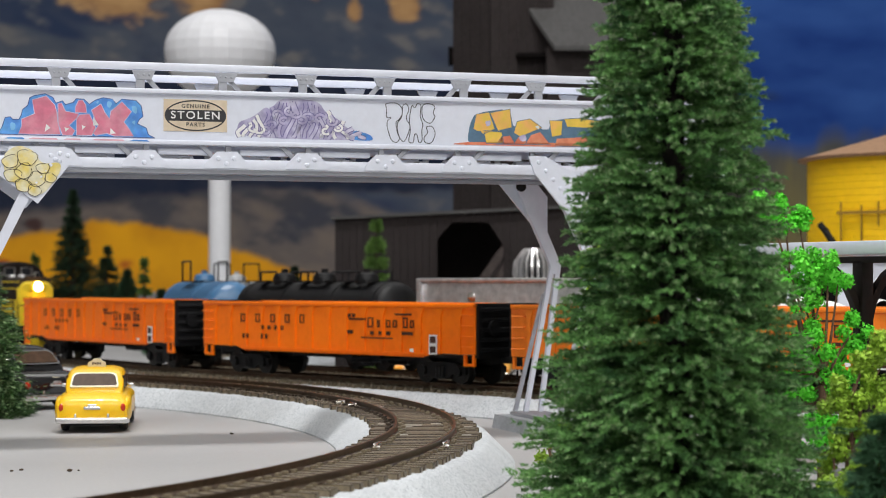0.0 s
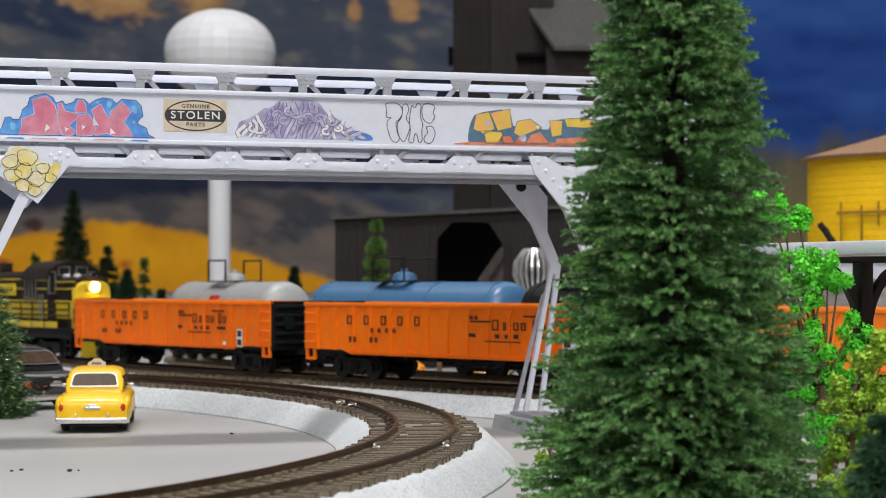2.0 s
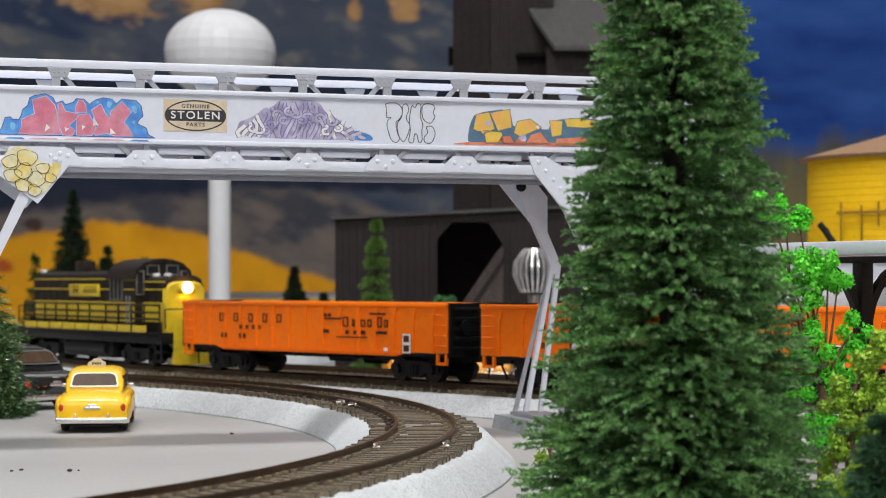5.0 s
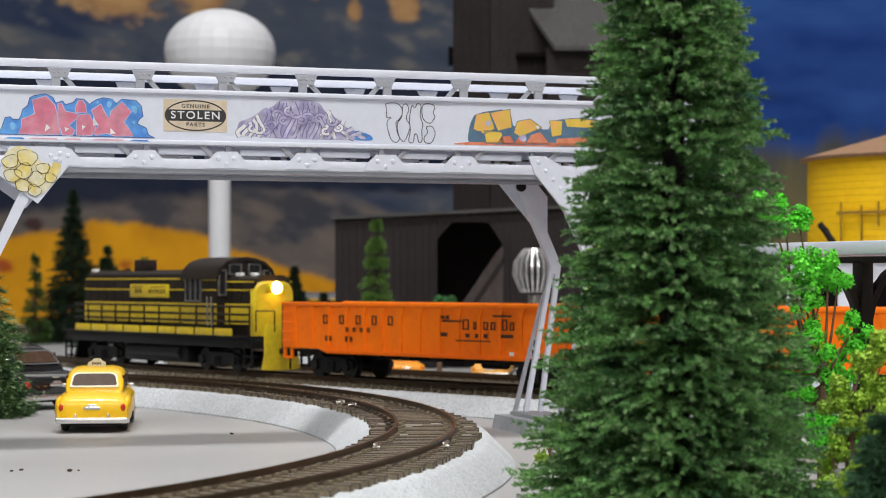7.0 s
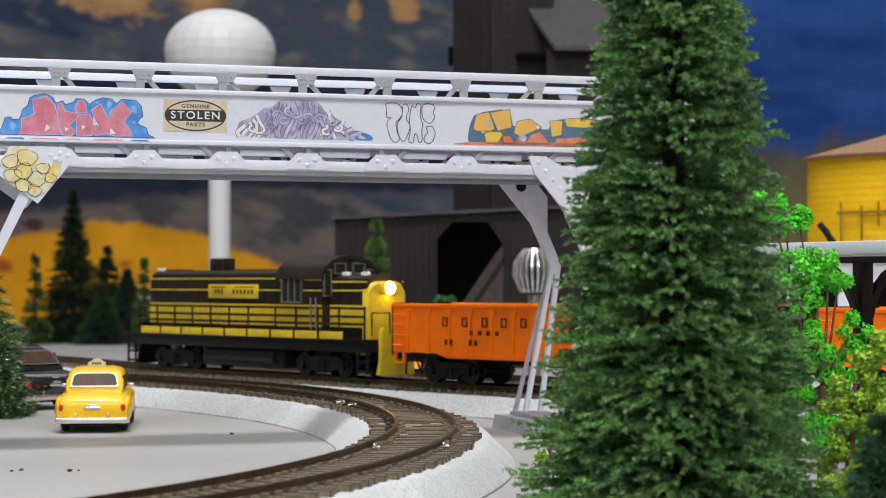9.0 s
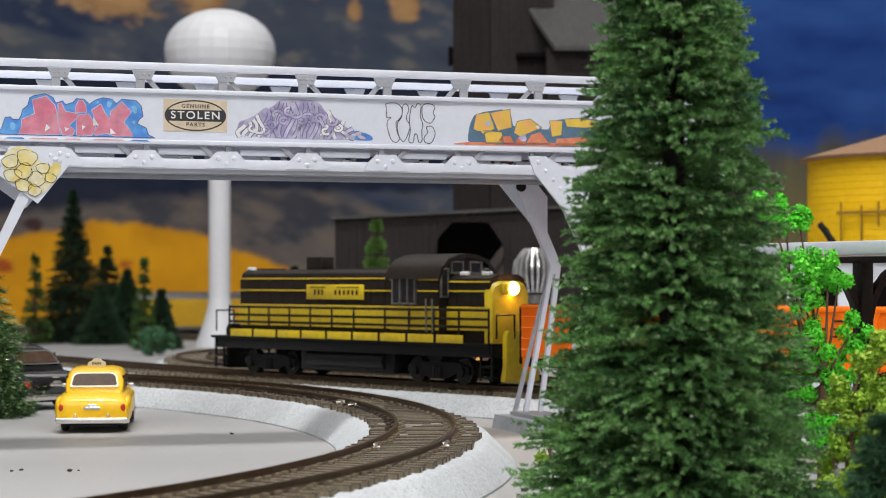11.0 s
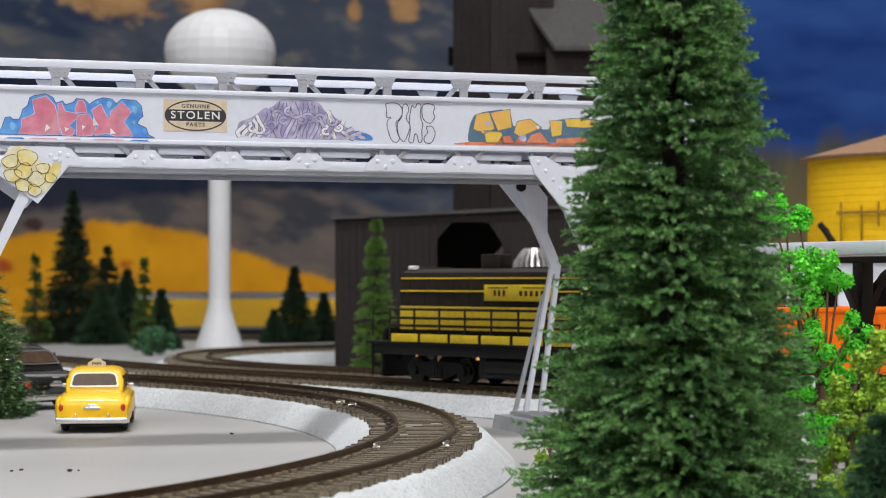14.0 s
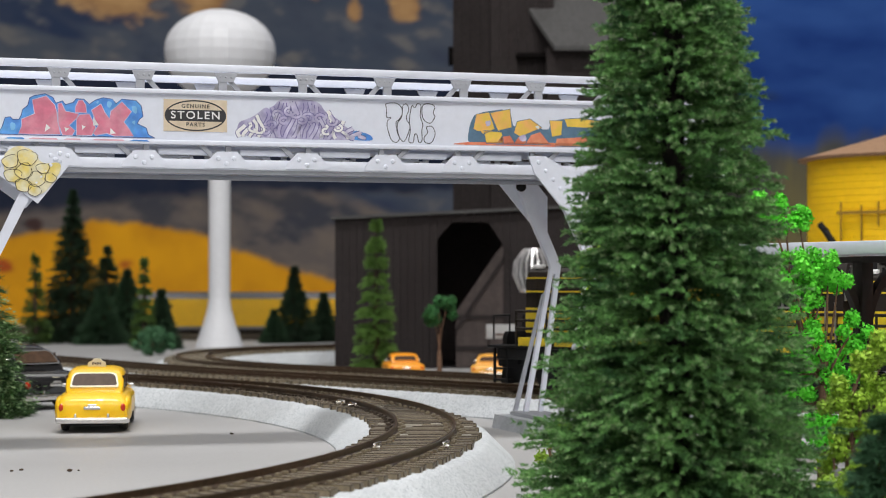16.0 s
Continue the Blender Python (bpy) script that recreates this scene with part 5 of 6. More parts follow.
def graffiti(br):
    face = -0.6

    def patch(name, pts, layer, paint, rounds=2, label=""):
        bm = bmesh.new()
        y = face - 0.06 * layer
        slab(bm, blob(pts, rounds), y - 0.05, y)
        return part(name, bm, paint, br, label, smooth=False)

    def stroke(name, pts, layer, paint, r=0.28, rounds=2, closed=False):
        pts = blob(pts, rounds) if closed else pts
        bm = bmesh.new()
        y = face - 0.06 * layer
        seq = pts + pts[:1] if closed else pts
        ribbon(bm, seq, y, r)
        return part(name, bm, paint, br, "", smooth=False)

    rng = random.Random(4)
    # pink letters on a blue cloud
    cloud = [(-89.7, 95.1), (-88.6, 97.3), (-87.7, 100.1), (-86.2, 100.4), (-85.4, 99.6), (-83.6, 99.7), (-82.9, 101.0), (-82.6, 102.6), (-81.0, 104.0), (-80.4, 106.3), (-79.0, 107.0), (-75.8, 107.6), (-73.5, 106.6), (-72.6, 104.9), (-70.6, 105.6), (-69.7, 104.5), (-67.4, 105.2), (-66.5, 106.4), (-64.2, 106.3), (-62.5, 104.8), (-60.7, 106.1), (-58.4, 106.9), (-55.5, 106.5), (-54.4, 105.2), (-52.6, 106.6), (-51.2, 106.5), (-48.3, 106.3), (-46.7, 104.7), (-46.1, 101.4), (-47.1, 100.7), (-47.9, 99.2), (-45.1, 97.9), (-44.5, 95.9), (-42.5, 94.9)]
    patch("graffiti_cloud", cloud, 1, M_SKY, 0, "blue sprayed cloud")
    stroke("cloud_outline", cloud, 1.5, M_NAVY, 0.24, 0, True)
    for pts in [[(-57.2, 105.9), (-55.5, 105.7), (-56.1, 103.7), (-57.2, 104.2)], [(-49.7, 104.8), (-47.9, 104.3), (-48.1, 102.0), (-49.4, 102.8)], [(-86.2, 98.9), (-84.5, 98.4), (-84.8, 96.4), (-86.1, 96.4)], [(-60.7, 105.5), (-59.5, 106.0), (-59.9, 104.8)], [(-49.7, 99.7), (-48.4, 100.3), (-48.6, 98.6)]]:
        patch("spray_patch", pts, 1.6, M_PALEBLUE, 2, "pale blue sprayed highlight")
    for pts in [[(-83.8, 95.3), (-82.8, 97.6), (-82.8, 99.8), (-79.0, 101.5), (-79.7, 105.7), (-75.5, 107.0), (-72.9, 104.3), (-72.3, 102.1), (-72.0, 99.2), (-71.2, 95.4), (-78.1, 95.2)], [(-72.0, 104.7), (-70.9, 105.0), (-69.7, 102.5), (-65.8, 101.8), (-66.2, 100.5), (-68.6, 98.2), (-66.8, 96.6), (-67.7, 95.1), (-70.6, 95.2), (-71.9, 98.7)], [(-66.8, 103.7), (-65.8, 105.9), (-64.5, 106.0), (-63.6, 104.5), (-63.3, 102.1), (-66.8, 102.2)], [(-66.4, 100.3), (-65.4, 101.6), (-62.5, 101.8), (-61.3, 99.4), (-60.6, 97.7), (-61.8, 95.2), (-66.4, 95.2)], [(-61.9, 103.0), (-59.0, 105.0), (-57.8, 102.4), (-56.4, 100.5), (-56.0, 102.8), (-52.6, 105.8), (-49.7, 102.8), (-52.0, 99.6), (-50.3, 97.4), (-49.0, 95.3), (-54.9, 95.2), (-57.2, 96.0), (-60.6, 95.3), (-61.4, 96.0), (-60.0, 98.1)]]:
        patch("graffiti_letter", pts, 2, M_PINK, 0, "pink sprayed letter shape")
        stroke("letter_outline", pts, 3, M_LILAC, 0.26, 0, True)
    for pts in [[(-75.5, 98.5), (-74.2, 97.3), (-75.9, 96.1)], [(-61.3, 101.0), (-59.6, 98.4), (-61.4, 98.3)], [(-56.1, 97.6), (-54.5, 96.1), (-56.2, 95.7)], [(-70.0, 97.6), (-68.6, 97.2), (-69.7, 96.2)], [(-64.8, 98.4), (-63.6, 97.9), (-64.7, 96.9)]]:
        patch("letter_gap", pts, 3, M_LABELW, 0)
    # overspray along the flange under it
    for xa, xb, pm in ((-88, -82, M_SKY), (-81, -72, M_PALEPINK), (-70.5, -65, M_PALEPINK), (-62, -52, M_PALEPINK), (-50.5, -44.5, M_SKY)):
        bm = bmesh.new()
        slab(bm, [(xa, 93.7), (xa + 1.2, 94.15), (xb - 0.6, 94.15), (xb, 93.6)], -2.28, -2.22)
        part("overspray", bm, pm, br, "", smooth=False)
    # purple piece
    patch("graffiti_cloud", [(-17, 95.6), (-16.6, 100.4), (-13, 101.6), (-10.6, 103), (-8, 105.4), (-6, 104.6), (-3.4, 108), (3, 108.2), (9.5, 107.6), (11.6, 103.8), (16, 102), (19, 98.8), (24.4, 97.6), (26.8, 95.4)], 1, M_PURPLE, 2, "purple sprayed cloud")
    def crest(x):
        return float(np.interp(x, [-17, -12, -8, -4, 4, 10, 16, 22, 27], [99.6, 101.8, 104.6, 107.6, 107.8, 106.6, 102.0, 98.6, 96.4]))
    for c in range(21):
        cx = -15.6 + c * 1.95
        lo, hi = 95.9, crest(cx) - 0.7
        turn, n = rng.uniform(0.8, 1.5) * rng.choice((-1, 1)), 11
        worm = [(cx + turn * math.sin(q * 4.6 + c) + (q - 0.5) * rng.uniform(0.2, 0.9), lo + (hi - lo) * q) for q in np.linspace(0, 1, n)]
        pale = M_LABELW if c < 4 or c in (14, 16, 17) else rng.choice((M_PURPLE, M_LILAC, M_LILAC))
        stroke("spray_edge", worm, 2, M_VIOLET, 1.55)
        stroke("spray_worm", worm, 3, pale, rng.uniform(0.95, 1.15))
        if hi - lo > 5:
            zc = lo + (hi - lo) * rng.uniform(0.25, 0.8)
            r = rng.uniform(0.8, 1.5)
            hook = [(cx + r * math.cos(a) * 1.3, zc + r * math.sin(a)) for a in np.linspace(c, c + 4.2, 8)]
            stroke("spray_edge", hook, 4, M_VIOLET, 1.2)
            stroke("spray_worm", hook, 5, pale, 0.8)
    patch("graffiti_letter", [(19.5, 95.6), (20.6, 98.6), (23.4, 98.2), (26.6, 97.2), (27.2, 95.4)], 2, M_SKY, 2)
    # black outline bubbles
    for k, pts in enumerate([[(31.6, 106.0), (31.0, 107.5), (34.6, 107.9), (36.6, 106.6), (36.9, 104.3), (35.5, 102.1), (34.6, 101.9), (34.9, 98.7), (36.1, 96.4), (34.9, 94.9), (33.1, 95.7), (31.9, 99.2), (31.6, 101.9), (33.4, 103.1), (31.4, 102.8)], [(36.9, 107.4), (38.4, 107.6), (39.1, 105.7), (37.8, 102.9), (39.6, 100.6), (38.8, 98.1), (37.3, 94.9), (35.5, 97.0), (34.9, 101.3), (36.7, 103.1)], [(39.9, 107.6), (41.0, 106.0), (41.7, 107.9), (43.2, 107.4), (42.6, 103.7), (43.8, 100.9), (43.2, 99.2), (43.5, 95.8), (42.3, 94.8), (41.7, 98.0), (40.8, 98.0), (40.5, 94.9), (38.7, 95.3), (39.6, 99.2), (39.0, 102.0)], [(43.6, 107.5), (45.5, 107.9), (47.9, 107.2), (47.0, 104.8), (47.9, 103.7), (46.3, 101.3), (44.4, 102.0), (43.6, 103.1), (43.2, 105.4)], [(44.5, 100.4), (46.9, 100.7), (48.0, 98.1), (46.5, 94.9), (44.2, 95.2), (43.9, 97.0), (45.5, 98.5)]]):
        stroke("bubble_outline", pts, 1 + 0.2 * k, M_LINE, 0.24, 2, True)
    # yellow and coral blocks on slate
    patch("graffiti_cloud", [(58.6, 96.5), (59.6, 102), (61.4, 105.2), (73, 107), (74.6, 100), (79.5, 103.2), (86, 99.6), (88, 103.4), (96, 104.6), (106, 104), (106, 95.2), (74, 95), (60, 95)], 1, M_GSLATE, 1, "slate blue sprayed ground")
    for pts, pm in (([(61.6, 104.8), (66, 105.6), (68, 100.2), (64, 98.4), (60.6, 100)], M_GYEL), ([(66.4, 105.4), (73.2, 106.8), (73.8, 100.8), (69, 99.6)], M_GYEL), ([(64.2, 99.6), (70.4, 99.2), (71, 95.6), (65, 95.4)], M_GYEL),
                    ([(74.4, 99), (75.6, 102.8), (80, 103.8), (84.2, 101), (79.6, 99), (77, 97.8)], M_GYEL), ([(78.4, 95.4), (80.4, 98.6), (83.6, 99.6), (87.2, 95.4)], M_GORA), ([(70.4, 97.8), (73.2, 98.2), (75, 95.4), (68.4, 95.2)], M_GORA),
                    ([(86.8, 103.4), (91.4, 103.4), (91.0, 98.6), (87.6, 98)], M_GYEL), ([(92, 104), (98, 104.4), (106, 103.4), (106, 101), (93, 101.4)], M_GYEL), ([(89.4, 97.6), (106, 98.8), (106, 95), (88.6, 95)], M_GORA), ([(74.4, 95.4), (76.2, 98), (79, 96.2), (78, 95.2)], M_GORA)):
        patch("graffiti_block", pts, 2, pm, 0, "yellow and coral sprayed block")
        stroke("block_outline", pts, 3, M_GSLATE, 0.22, 0, True)
    patch("graffiti_streak", [(54, 95.2), (60, 95.9), (106, 96.2), (106, 94.8), (54, 94.8)], 2, M_GORA, 1)
    for pts, pm in (([(61.0, 99.0), (63.6, 99.6), (63.0, 96.4), (61.2, 96.6)], M_GSLATE), ([(64.6, 102.6), (66.6, 103.0), (66.4, 101.2), (65.0, 101.0)], M_LILAC), ([(76, 97.8), (78.4, 98.8), (79, 96.6), (77, 96.2)], M_LILAC), ([(81.6, 101.2), (83.2, 101.8), (83.4, 100.2)], M_LABELW)):
        patch("spray_patch", pts, 3.4, pm, 1)
    # loose tag on the left knee plate
    yk = -2.6
    def knee(pts, layer, pm, name="knee_tag"):
        bm = bmesh.new()
        slab(bm, blob(pts, 2), yk - 0.06 * layer - 0.05, yk - 0.06 * layer)
        part(name, bm, pm, br, "", smooth=False)
    pale = mat("graffiti_pale_yellow", (0.72, 0.68, 0.48), 0.5, vary=0.12, second=(0.74, 0.60, 0.16), patch=250, bump=0)
    knee([(-88, 83), (-88.5, 89), (-84, 92), (-79, 90), (-77, 86), (-71, 87), (-71.6, 83), (-77.8, 75.4), (-86, 81)], 1, pale)
    for c, (cx, cz, r) in enumerate(((-85.5, 82.5, 2.6), (-82.5, 79.6, 2.4), (-79.2, 78.2, 2.0), (-78.6, 81.6, 2.5), (-82.2, 84.0, 2.6), (-86.2, 86.8, 2.4), (-76.6, 84.8, 2.0), (-81.4, 88.0, 3.0), (-74.4, 82.0, 1.7))):
        ring = [(cx + r * (1 + 0.14 * math.sin(3 * a + c)) * math.cos(a), cz + r * (0.86 + 0.12 * math.cos(2 * a + c)) * math.sin(a)) for a in np.linspace(0.2 * c, 0.2 * c + 5.9, 16)]
        knee(ring, 2 + 0.2 * c, pale, "tag_petal")
        bm = bmesh.new()
        ribbon(bm, ring, yk - 0.21 - 0.012 * c, 0.17)
        part("tag_line", bm, M_WOOD2, br, "", smooth=False)
    # the tan card sign
    cx, cz = -29.9, 102.1
    bm = bmesh.new()
    box(bm, (cx, face - 0.12, cz), (19.8, 0.24, 9.9))
    card = part("sign_card", bm, M_TAN, br, "aged tan card sign with a black oval", smooth=False)
    y = face - 0.26
    oval = [(cx + 9.4 * math.cos(a), cz + 4.6 * math.sin(a)) for a in np.linspace(0, math.tau, 48, endpoint=False)]
    bm = bmesh.new()
    ribbon(bm, oval + oval[:1], y, 0.42)
    part("oval_rim", bm, M_LINE, card)
    bm = bmesh.new()
    band = [(cx + 9.2 * math.cos(a), cz + 4.5 * math.sin(a)) for a in np.linspace(-0.40, 0.40, 7)] + [(cx + 9.2 * math.cos(a), cz + 4.5 * math.sin(a)) for a in np.linspace(math.pi - 0.40, math.pi + 0.40, 7)]
    slab(bm, band, y - 0.05, y)
    part("oval_band", bm, M_LINE, card)
    up = Matrix.Rotation(radians(90), 4, "X")
    letters("STOLEN", 3.3, M_LABELW, card, Matrix.Translation((cx, y - 0.12, cz)) @ up @ Matrix.Diagonal((1.12, 1, 1, 1)), spread=1.22)
    letters("GENUINE", 1.7, M_LINE, card, Matrix.Translation((cx, y - 0.12, cz + 2.85)) @ up, spread=1.3)
    letters("PARTS", 1.7, M_LINE, card, Matrix.Translation((cx, y - 0.12, cz - 2.85)) @ up, spread=1.3)


def depot(m):
    """A small white station building behind the canopy."""
    hs = thing("station_building", m, "small white station building with dark windows", "building")
    bm = bmesh.new()
    box(bm, (0, 0, 30), (130, 40, 60), 0.4)
    part("wall", bm, M_WHITE, hs)
    bm = bmesh.new()
    slab(bm, [(-69, 60), (-69, 62), (0, 70), (69, 62), (69, 60)], -23, 23)
    part("roof", bm, M_ROOFG, hs)
    for x in (-52, -26, 0, 26, 52):
        bm = bmesh.new()
        slab(bm, [(x - 9, 34), (x - 9, 46), (x - 6, 50), (x + 6, 50), (x + 9, 46), (x + 9, 34)], -20.6, -19.8)
        part("window", bm, M_VOID, hs)


# ---- the white bridge ----
def bridge():
    """A white plate-girder bridge on raked legs; x along it, y across (away from the viewer), z from the board, millimetres."""
    br = thing("girder_bridge", pose(-0.0484, 0.622, 0, 0, 0, 17), "white plastic girder bridge covered in graffiti", "bridge")
    x0, x1, back = -190.0, 150.0, 36.0
    xm, xl = (x0 + x1) / 2, x1 - x0

    def bar(name, y, z, sy, sz, paint=M_WHITE, bevel=0.25):
        bm = bmesh.new()
        box(bm, (xm, y, z), (xl, sy, sz), bevel)
        return part(name, bm, paint, br)

    for y in (0.0, back):
        s = 1 if y else -1
        bar("web_plate", y, 101.4, 1.2, 15.4, bevel=0)
        bar("upper_flange", y + s * 0.4, 109.3, 3.6, 1.4)
        bar("lower_flange", y + s * 0.4, 93.6, 3.6, 1.4)
        bar("bottom_chord", y + s * 0.3, 87.0, 3.0, 3.2)
        bar("top_rail", y, 117.0, 2.4, 2.3)
        for i in range(-6, 6):
            x = 5.2 + i * 25.6
            if not x0 < x < x1:
                continue
            bm = bmesh.new()
            way = 1 if x < 12 else -1
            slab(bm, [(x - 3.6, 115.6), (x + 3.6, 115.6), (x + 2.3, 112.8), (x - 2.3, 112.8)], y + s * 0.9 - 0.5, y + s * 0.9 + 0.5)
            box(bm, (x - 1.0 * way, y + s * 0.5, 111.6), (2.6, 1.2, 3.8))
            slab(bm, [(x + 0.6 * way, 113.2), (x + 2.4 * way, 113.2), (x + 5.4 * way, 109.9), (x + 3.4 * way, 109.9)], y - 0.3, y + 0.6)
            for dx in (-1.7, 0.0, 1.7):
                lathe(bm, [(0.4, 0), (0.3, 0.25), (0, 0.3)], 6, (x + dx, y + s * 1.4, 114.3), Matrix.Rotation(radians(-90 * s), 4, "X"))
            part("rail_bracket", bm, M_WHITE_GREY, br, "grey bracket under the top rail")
            if x < 70:
                bm = bmesh.new()
                slab(bm, [(x - 6.8, 85.9), (x - 6.6, 87.4), (x - 3.0, 91.0), (x + 3.4, 91.0), (x + 6.8, 87.4), (x + 6.8, 85.9)], y + s * 1.9 - 0.4, y + s * 1.9 + 0.4)
                gp = part("gusset_plate", bm, M_WHITE, br, "white riveted gusset plate")
                for dx, dz in ((-2.6, 88.9), (2.4, 88.9), (0, 87.2), (-3.2, 90.2), (3.0, 90.2))[:3]:
                    bm = bmesh.new()
                    lathe(bm, [(0.75, 0), (0.6, 0.35), (0, 0.5)], 8, (x + dx, y + s * 2.3, dz), Matrix.Rotation(radians(-90 * s), 4, "X"))
                    part("rivet", bm, M_WHITE, gp)
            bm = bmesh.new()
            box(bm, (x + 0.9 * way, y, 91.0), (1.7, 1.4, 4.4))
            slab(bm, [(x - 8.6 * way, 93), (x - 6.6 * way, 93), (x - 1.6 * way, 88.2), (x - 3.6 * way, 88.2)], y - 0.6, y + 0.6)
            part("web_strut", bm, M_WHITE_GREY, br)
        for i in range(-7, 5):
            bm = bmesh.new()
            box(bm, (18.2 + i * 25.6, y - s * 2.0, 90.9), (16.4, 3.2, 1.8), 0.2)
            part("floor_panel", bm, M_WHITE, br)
        # white lip under the chord, its shade put in as a darker colour
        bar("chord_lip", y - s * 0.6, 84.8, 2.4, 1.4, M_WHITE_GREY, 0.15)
    # deck with sleepers between the girders
    bm = bmesh.new()
    box(bm, (xm, back / 2, 104.0), (xl, back - 1.4, 1.2))
    part("deck", bm, M_WHITE, br)
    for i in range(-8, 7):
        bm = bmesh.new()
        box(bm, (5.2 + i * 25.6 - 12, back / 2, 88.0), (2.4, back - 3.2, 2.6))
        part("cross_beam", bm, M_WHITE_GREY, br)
    # raked legs on the near and far girders
    for y in (0.0, back):
        s = 1 if y else -1
        for side in (-1, 1):
            bm = bmesh.new()
            slab(bm, [(79, 91.5), (85, 91.5), (95, 86), (100, 80), (100, 68), (95.5, 69), (81, 86.0)] if side > 0 else [(-86.5, 91.5), (-69.5, 91.5), (-69.0, 85.6), (-78, 74.2), (-90, 83)], y + s * 1.9 - 0.5, y + s * 1.9 + 0.5)
            g = part("knee_gusset", bm, M_WHITE, br, "large white knee gusset plate")
            for k in range(6):
                bm = bmesh.new()
                px = 82.5 + k * 2.5 if side > 0 else -71.5 - k * 1.4
                lathe(bm, [(0.7, 0), (0.55, 0.35), (0, 0.5)], 8, (px, y + s * 2.4, 89.5 - k * (2.8 if side > 0 else 1.8)), Matrix.Rotation(radians(-90 * s), 4, "X"))
                part("rivet", bm, M_WHITE, g)
            bm = bmesh.new()
            if side > 0:
                slab(bm, [(86.6, 85.8), (91.2, 85.8), (103.6, 57.5), (103.6, 54.0), (101.0, 53.0), (99.9, 57.0)], y - 1.2, y + 1.2)
                low = [(100.4, 56.5), (104.2, 56.5), (95.2, 5.6), (90.6, 5.6)]
            else:
                o = -16.0 if y else 0.0
                slab(bm, [(-75.6 + o, 85.8), (-79.6 + o, 85.8), (-94.0 + o, 54.2), (-91.4 + o, 53.6)], y - 1.2, y + 1.2)
                low = [(-91.2 + o, 54.2), (-94.2 + o, 53.4), (-121.0, 5.6), (-117.0, 5.6)]
            part("upper_leg", bm, M_WHITE, br)
            bm = bmesh.new()
            a, b, c, d = low
            slab(bm, [a, ((a[0] * 0.6 + b[0] * 0.4), a[1]), (c[0] * 0.35 + d[0] * 0.65, c[1]), d], y - 0.9, y + 0.9)
            part("lower_leg", bm, M_WHITE, br)
            bm = bmesh.new()
            slab(bm, [(a[0] * 0.45 + b[0] * 0.55, a[1]), b, (c[0] + 2.4 * side, c[1]), (c[0] + 0.9 * side, c[1])], y - 0.9, y + 0.9)
            part("lower_leg", bm, M_WHITE, br)
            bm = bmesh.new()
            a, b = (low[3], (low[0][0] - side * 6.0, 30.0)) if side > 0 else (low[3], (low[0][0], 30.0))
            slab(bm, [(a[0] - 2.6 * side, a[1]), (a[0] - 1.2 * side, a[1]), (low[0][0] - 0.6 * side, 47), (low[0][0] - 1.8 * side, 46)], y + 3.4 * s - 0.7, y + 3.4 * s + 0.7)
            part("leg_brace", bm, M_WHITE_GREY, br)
            bm = bmesh.new()
            px = 89.4 if side > 0 else -79.6
            cyl(bm, (px, y - 1.0, 83.4), (px, y - 1.5, 83.4), 1.8, n=16)
            part("pin_hole", bm, M_BLACK, br, "dark round pin socket")
    for side in (-1, 1):
        bm = bmesh.new()
        cx = 92.8 if side > 0 else -119.0
        slab(bm, [(cx - 11, 0), (cx - 10, 4.6), (cx + 10, 4.6), (cx + 11, 0)], -8.0, back + 8.0)
        part("footing", bm, M_STONE, br, "grey granite-print pier footing")
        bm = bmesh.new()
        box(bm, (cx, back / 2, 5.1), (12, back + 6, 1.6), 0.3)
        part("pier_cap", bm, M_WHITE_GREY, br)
    return br


def water_tower():
    tw = thing("water_tower", pose(-0.1746, 1.545, 0), "white water tower with a faceted ball tank", "water tower")
    bm = bmesh.new()
    prof = [(43.6 * math.cos(a), 231 + (33 if a > 0 else 38) * math.sin(a)) for a in np.linspace(-1.35, 1.5, 14)] + [(0, 264.2)]
    lathe(bm, prof, 24)
    part("ball_tank", bm, M_TOWER, tw, smooth=False)
    bm = bmesh.new()
    lathe(bm, [(8.4, 38), (8.4, 196)], 24)
    part("shaft", bm, M_TOWER, tw)
    bm = bmesh.new()
    lathe(bm, [(19.0, 0), (18.6, 1.5), (13, 17), (9.4, 30), (8.4, 38)], 24)
    part("flared_foot", bm, M_TOWER, tw)


room()
backdrop()
T_MAIN = track("dark brown model track on a white granite roadbed", MAIN, 60, 700, M_DUST)
T_BACK = track("dark brown model track looping behind the tower", BACK, 200, 1250, M_DUST)
T_LOOP = track("curved model track with bright rail joiners", LOOP, 60, 780, M_DIRT)
BRIDGE = bridge()
water_tower()
LOCO = locomotive(pose(0, 0, 0))
GONDS = [gondola(pose(0, 0, 0), "orange open gondola wagon with black ends and black marks", p) for p in (M_ORANGE, M_ORANGE, M_ORANGE_B, M_ORANGE)]
TANKS = [tank_car(pose(0, 0, 0), "light grey tank wagon with railed dome", M_GREYT, (-3,), 62.0, True),
         tank_car(pose(0, 0, 0), "blue tank wagon with railed dome", M_BLUE, (-8,), 64.0),
         tank_car(pose(0, 0, 0), "black tank wagon with three low domes", M_BLACK, (-30, 0, 30))]
FLAT = flat_load(pose(0, 0, 0))
WAGONS = [ballast_wagon(pose(0, 0, 0)) for _ in range(2)]


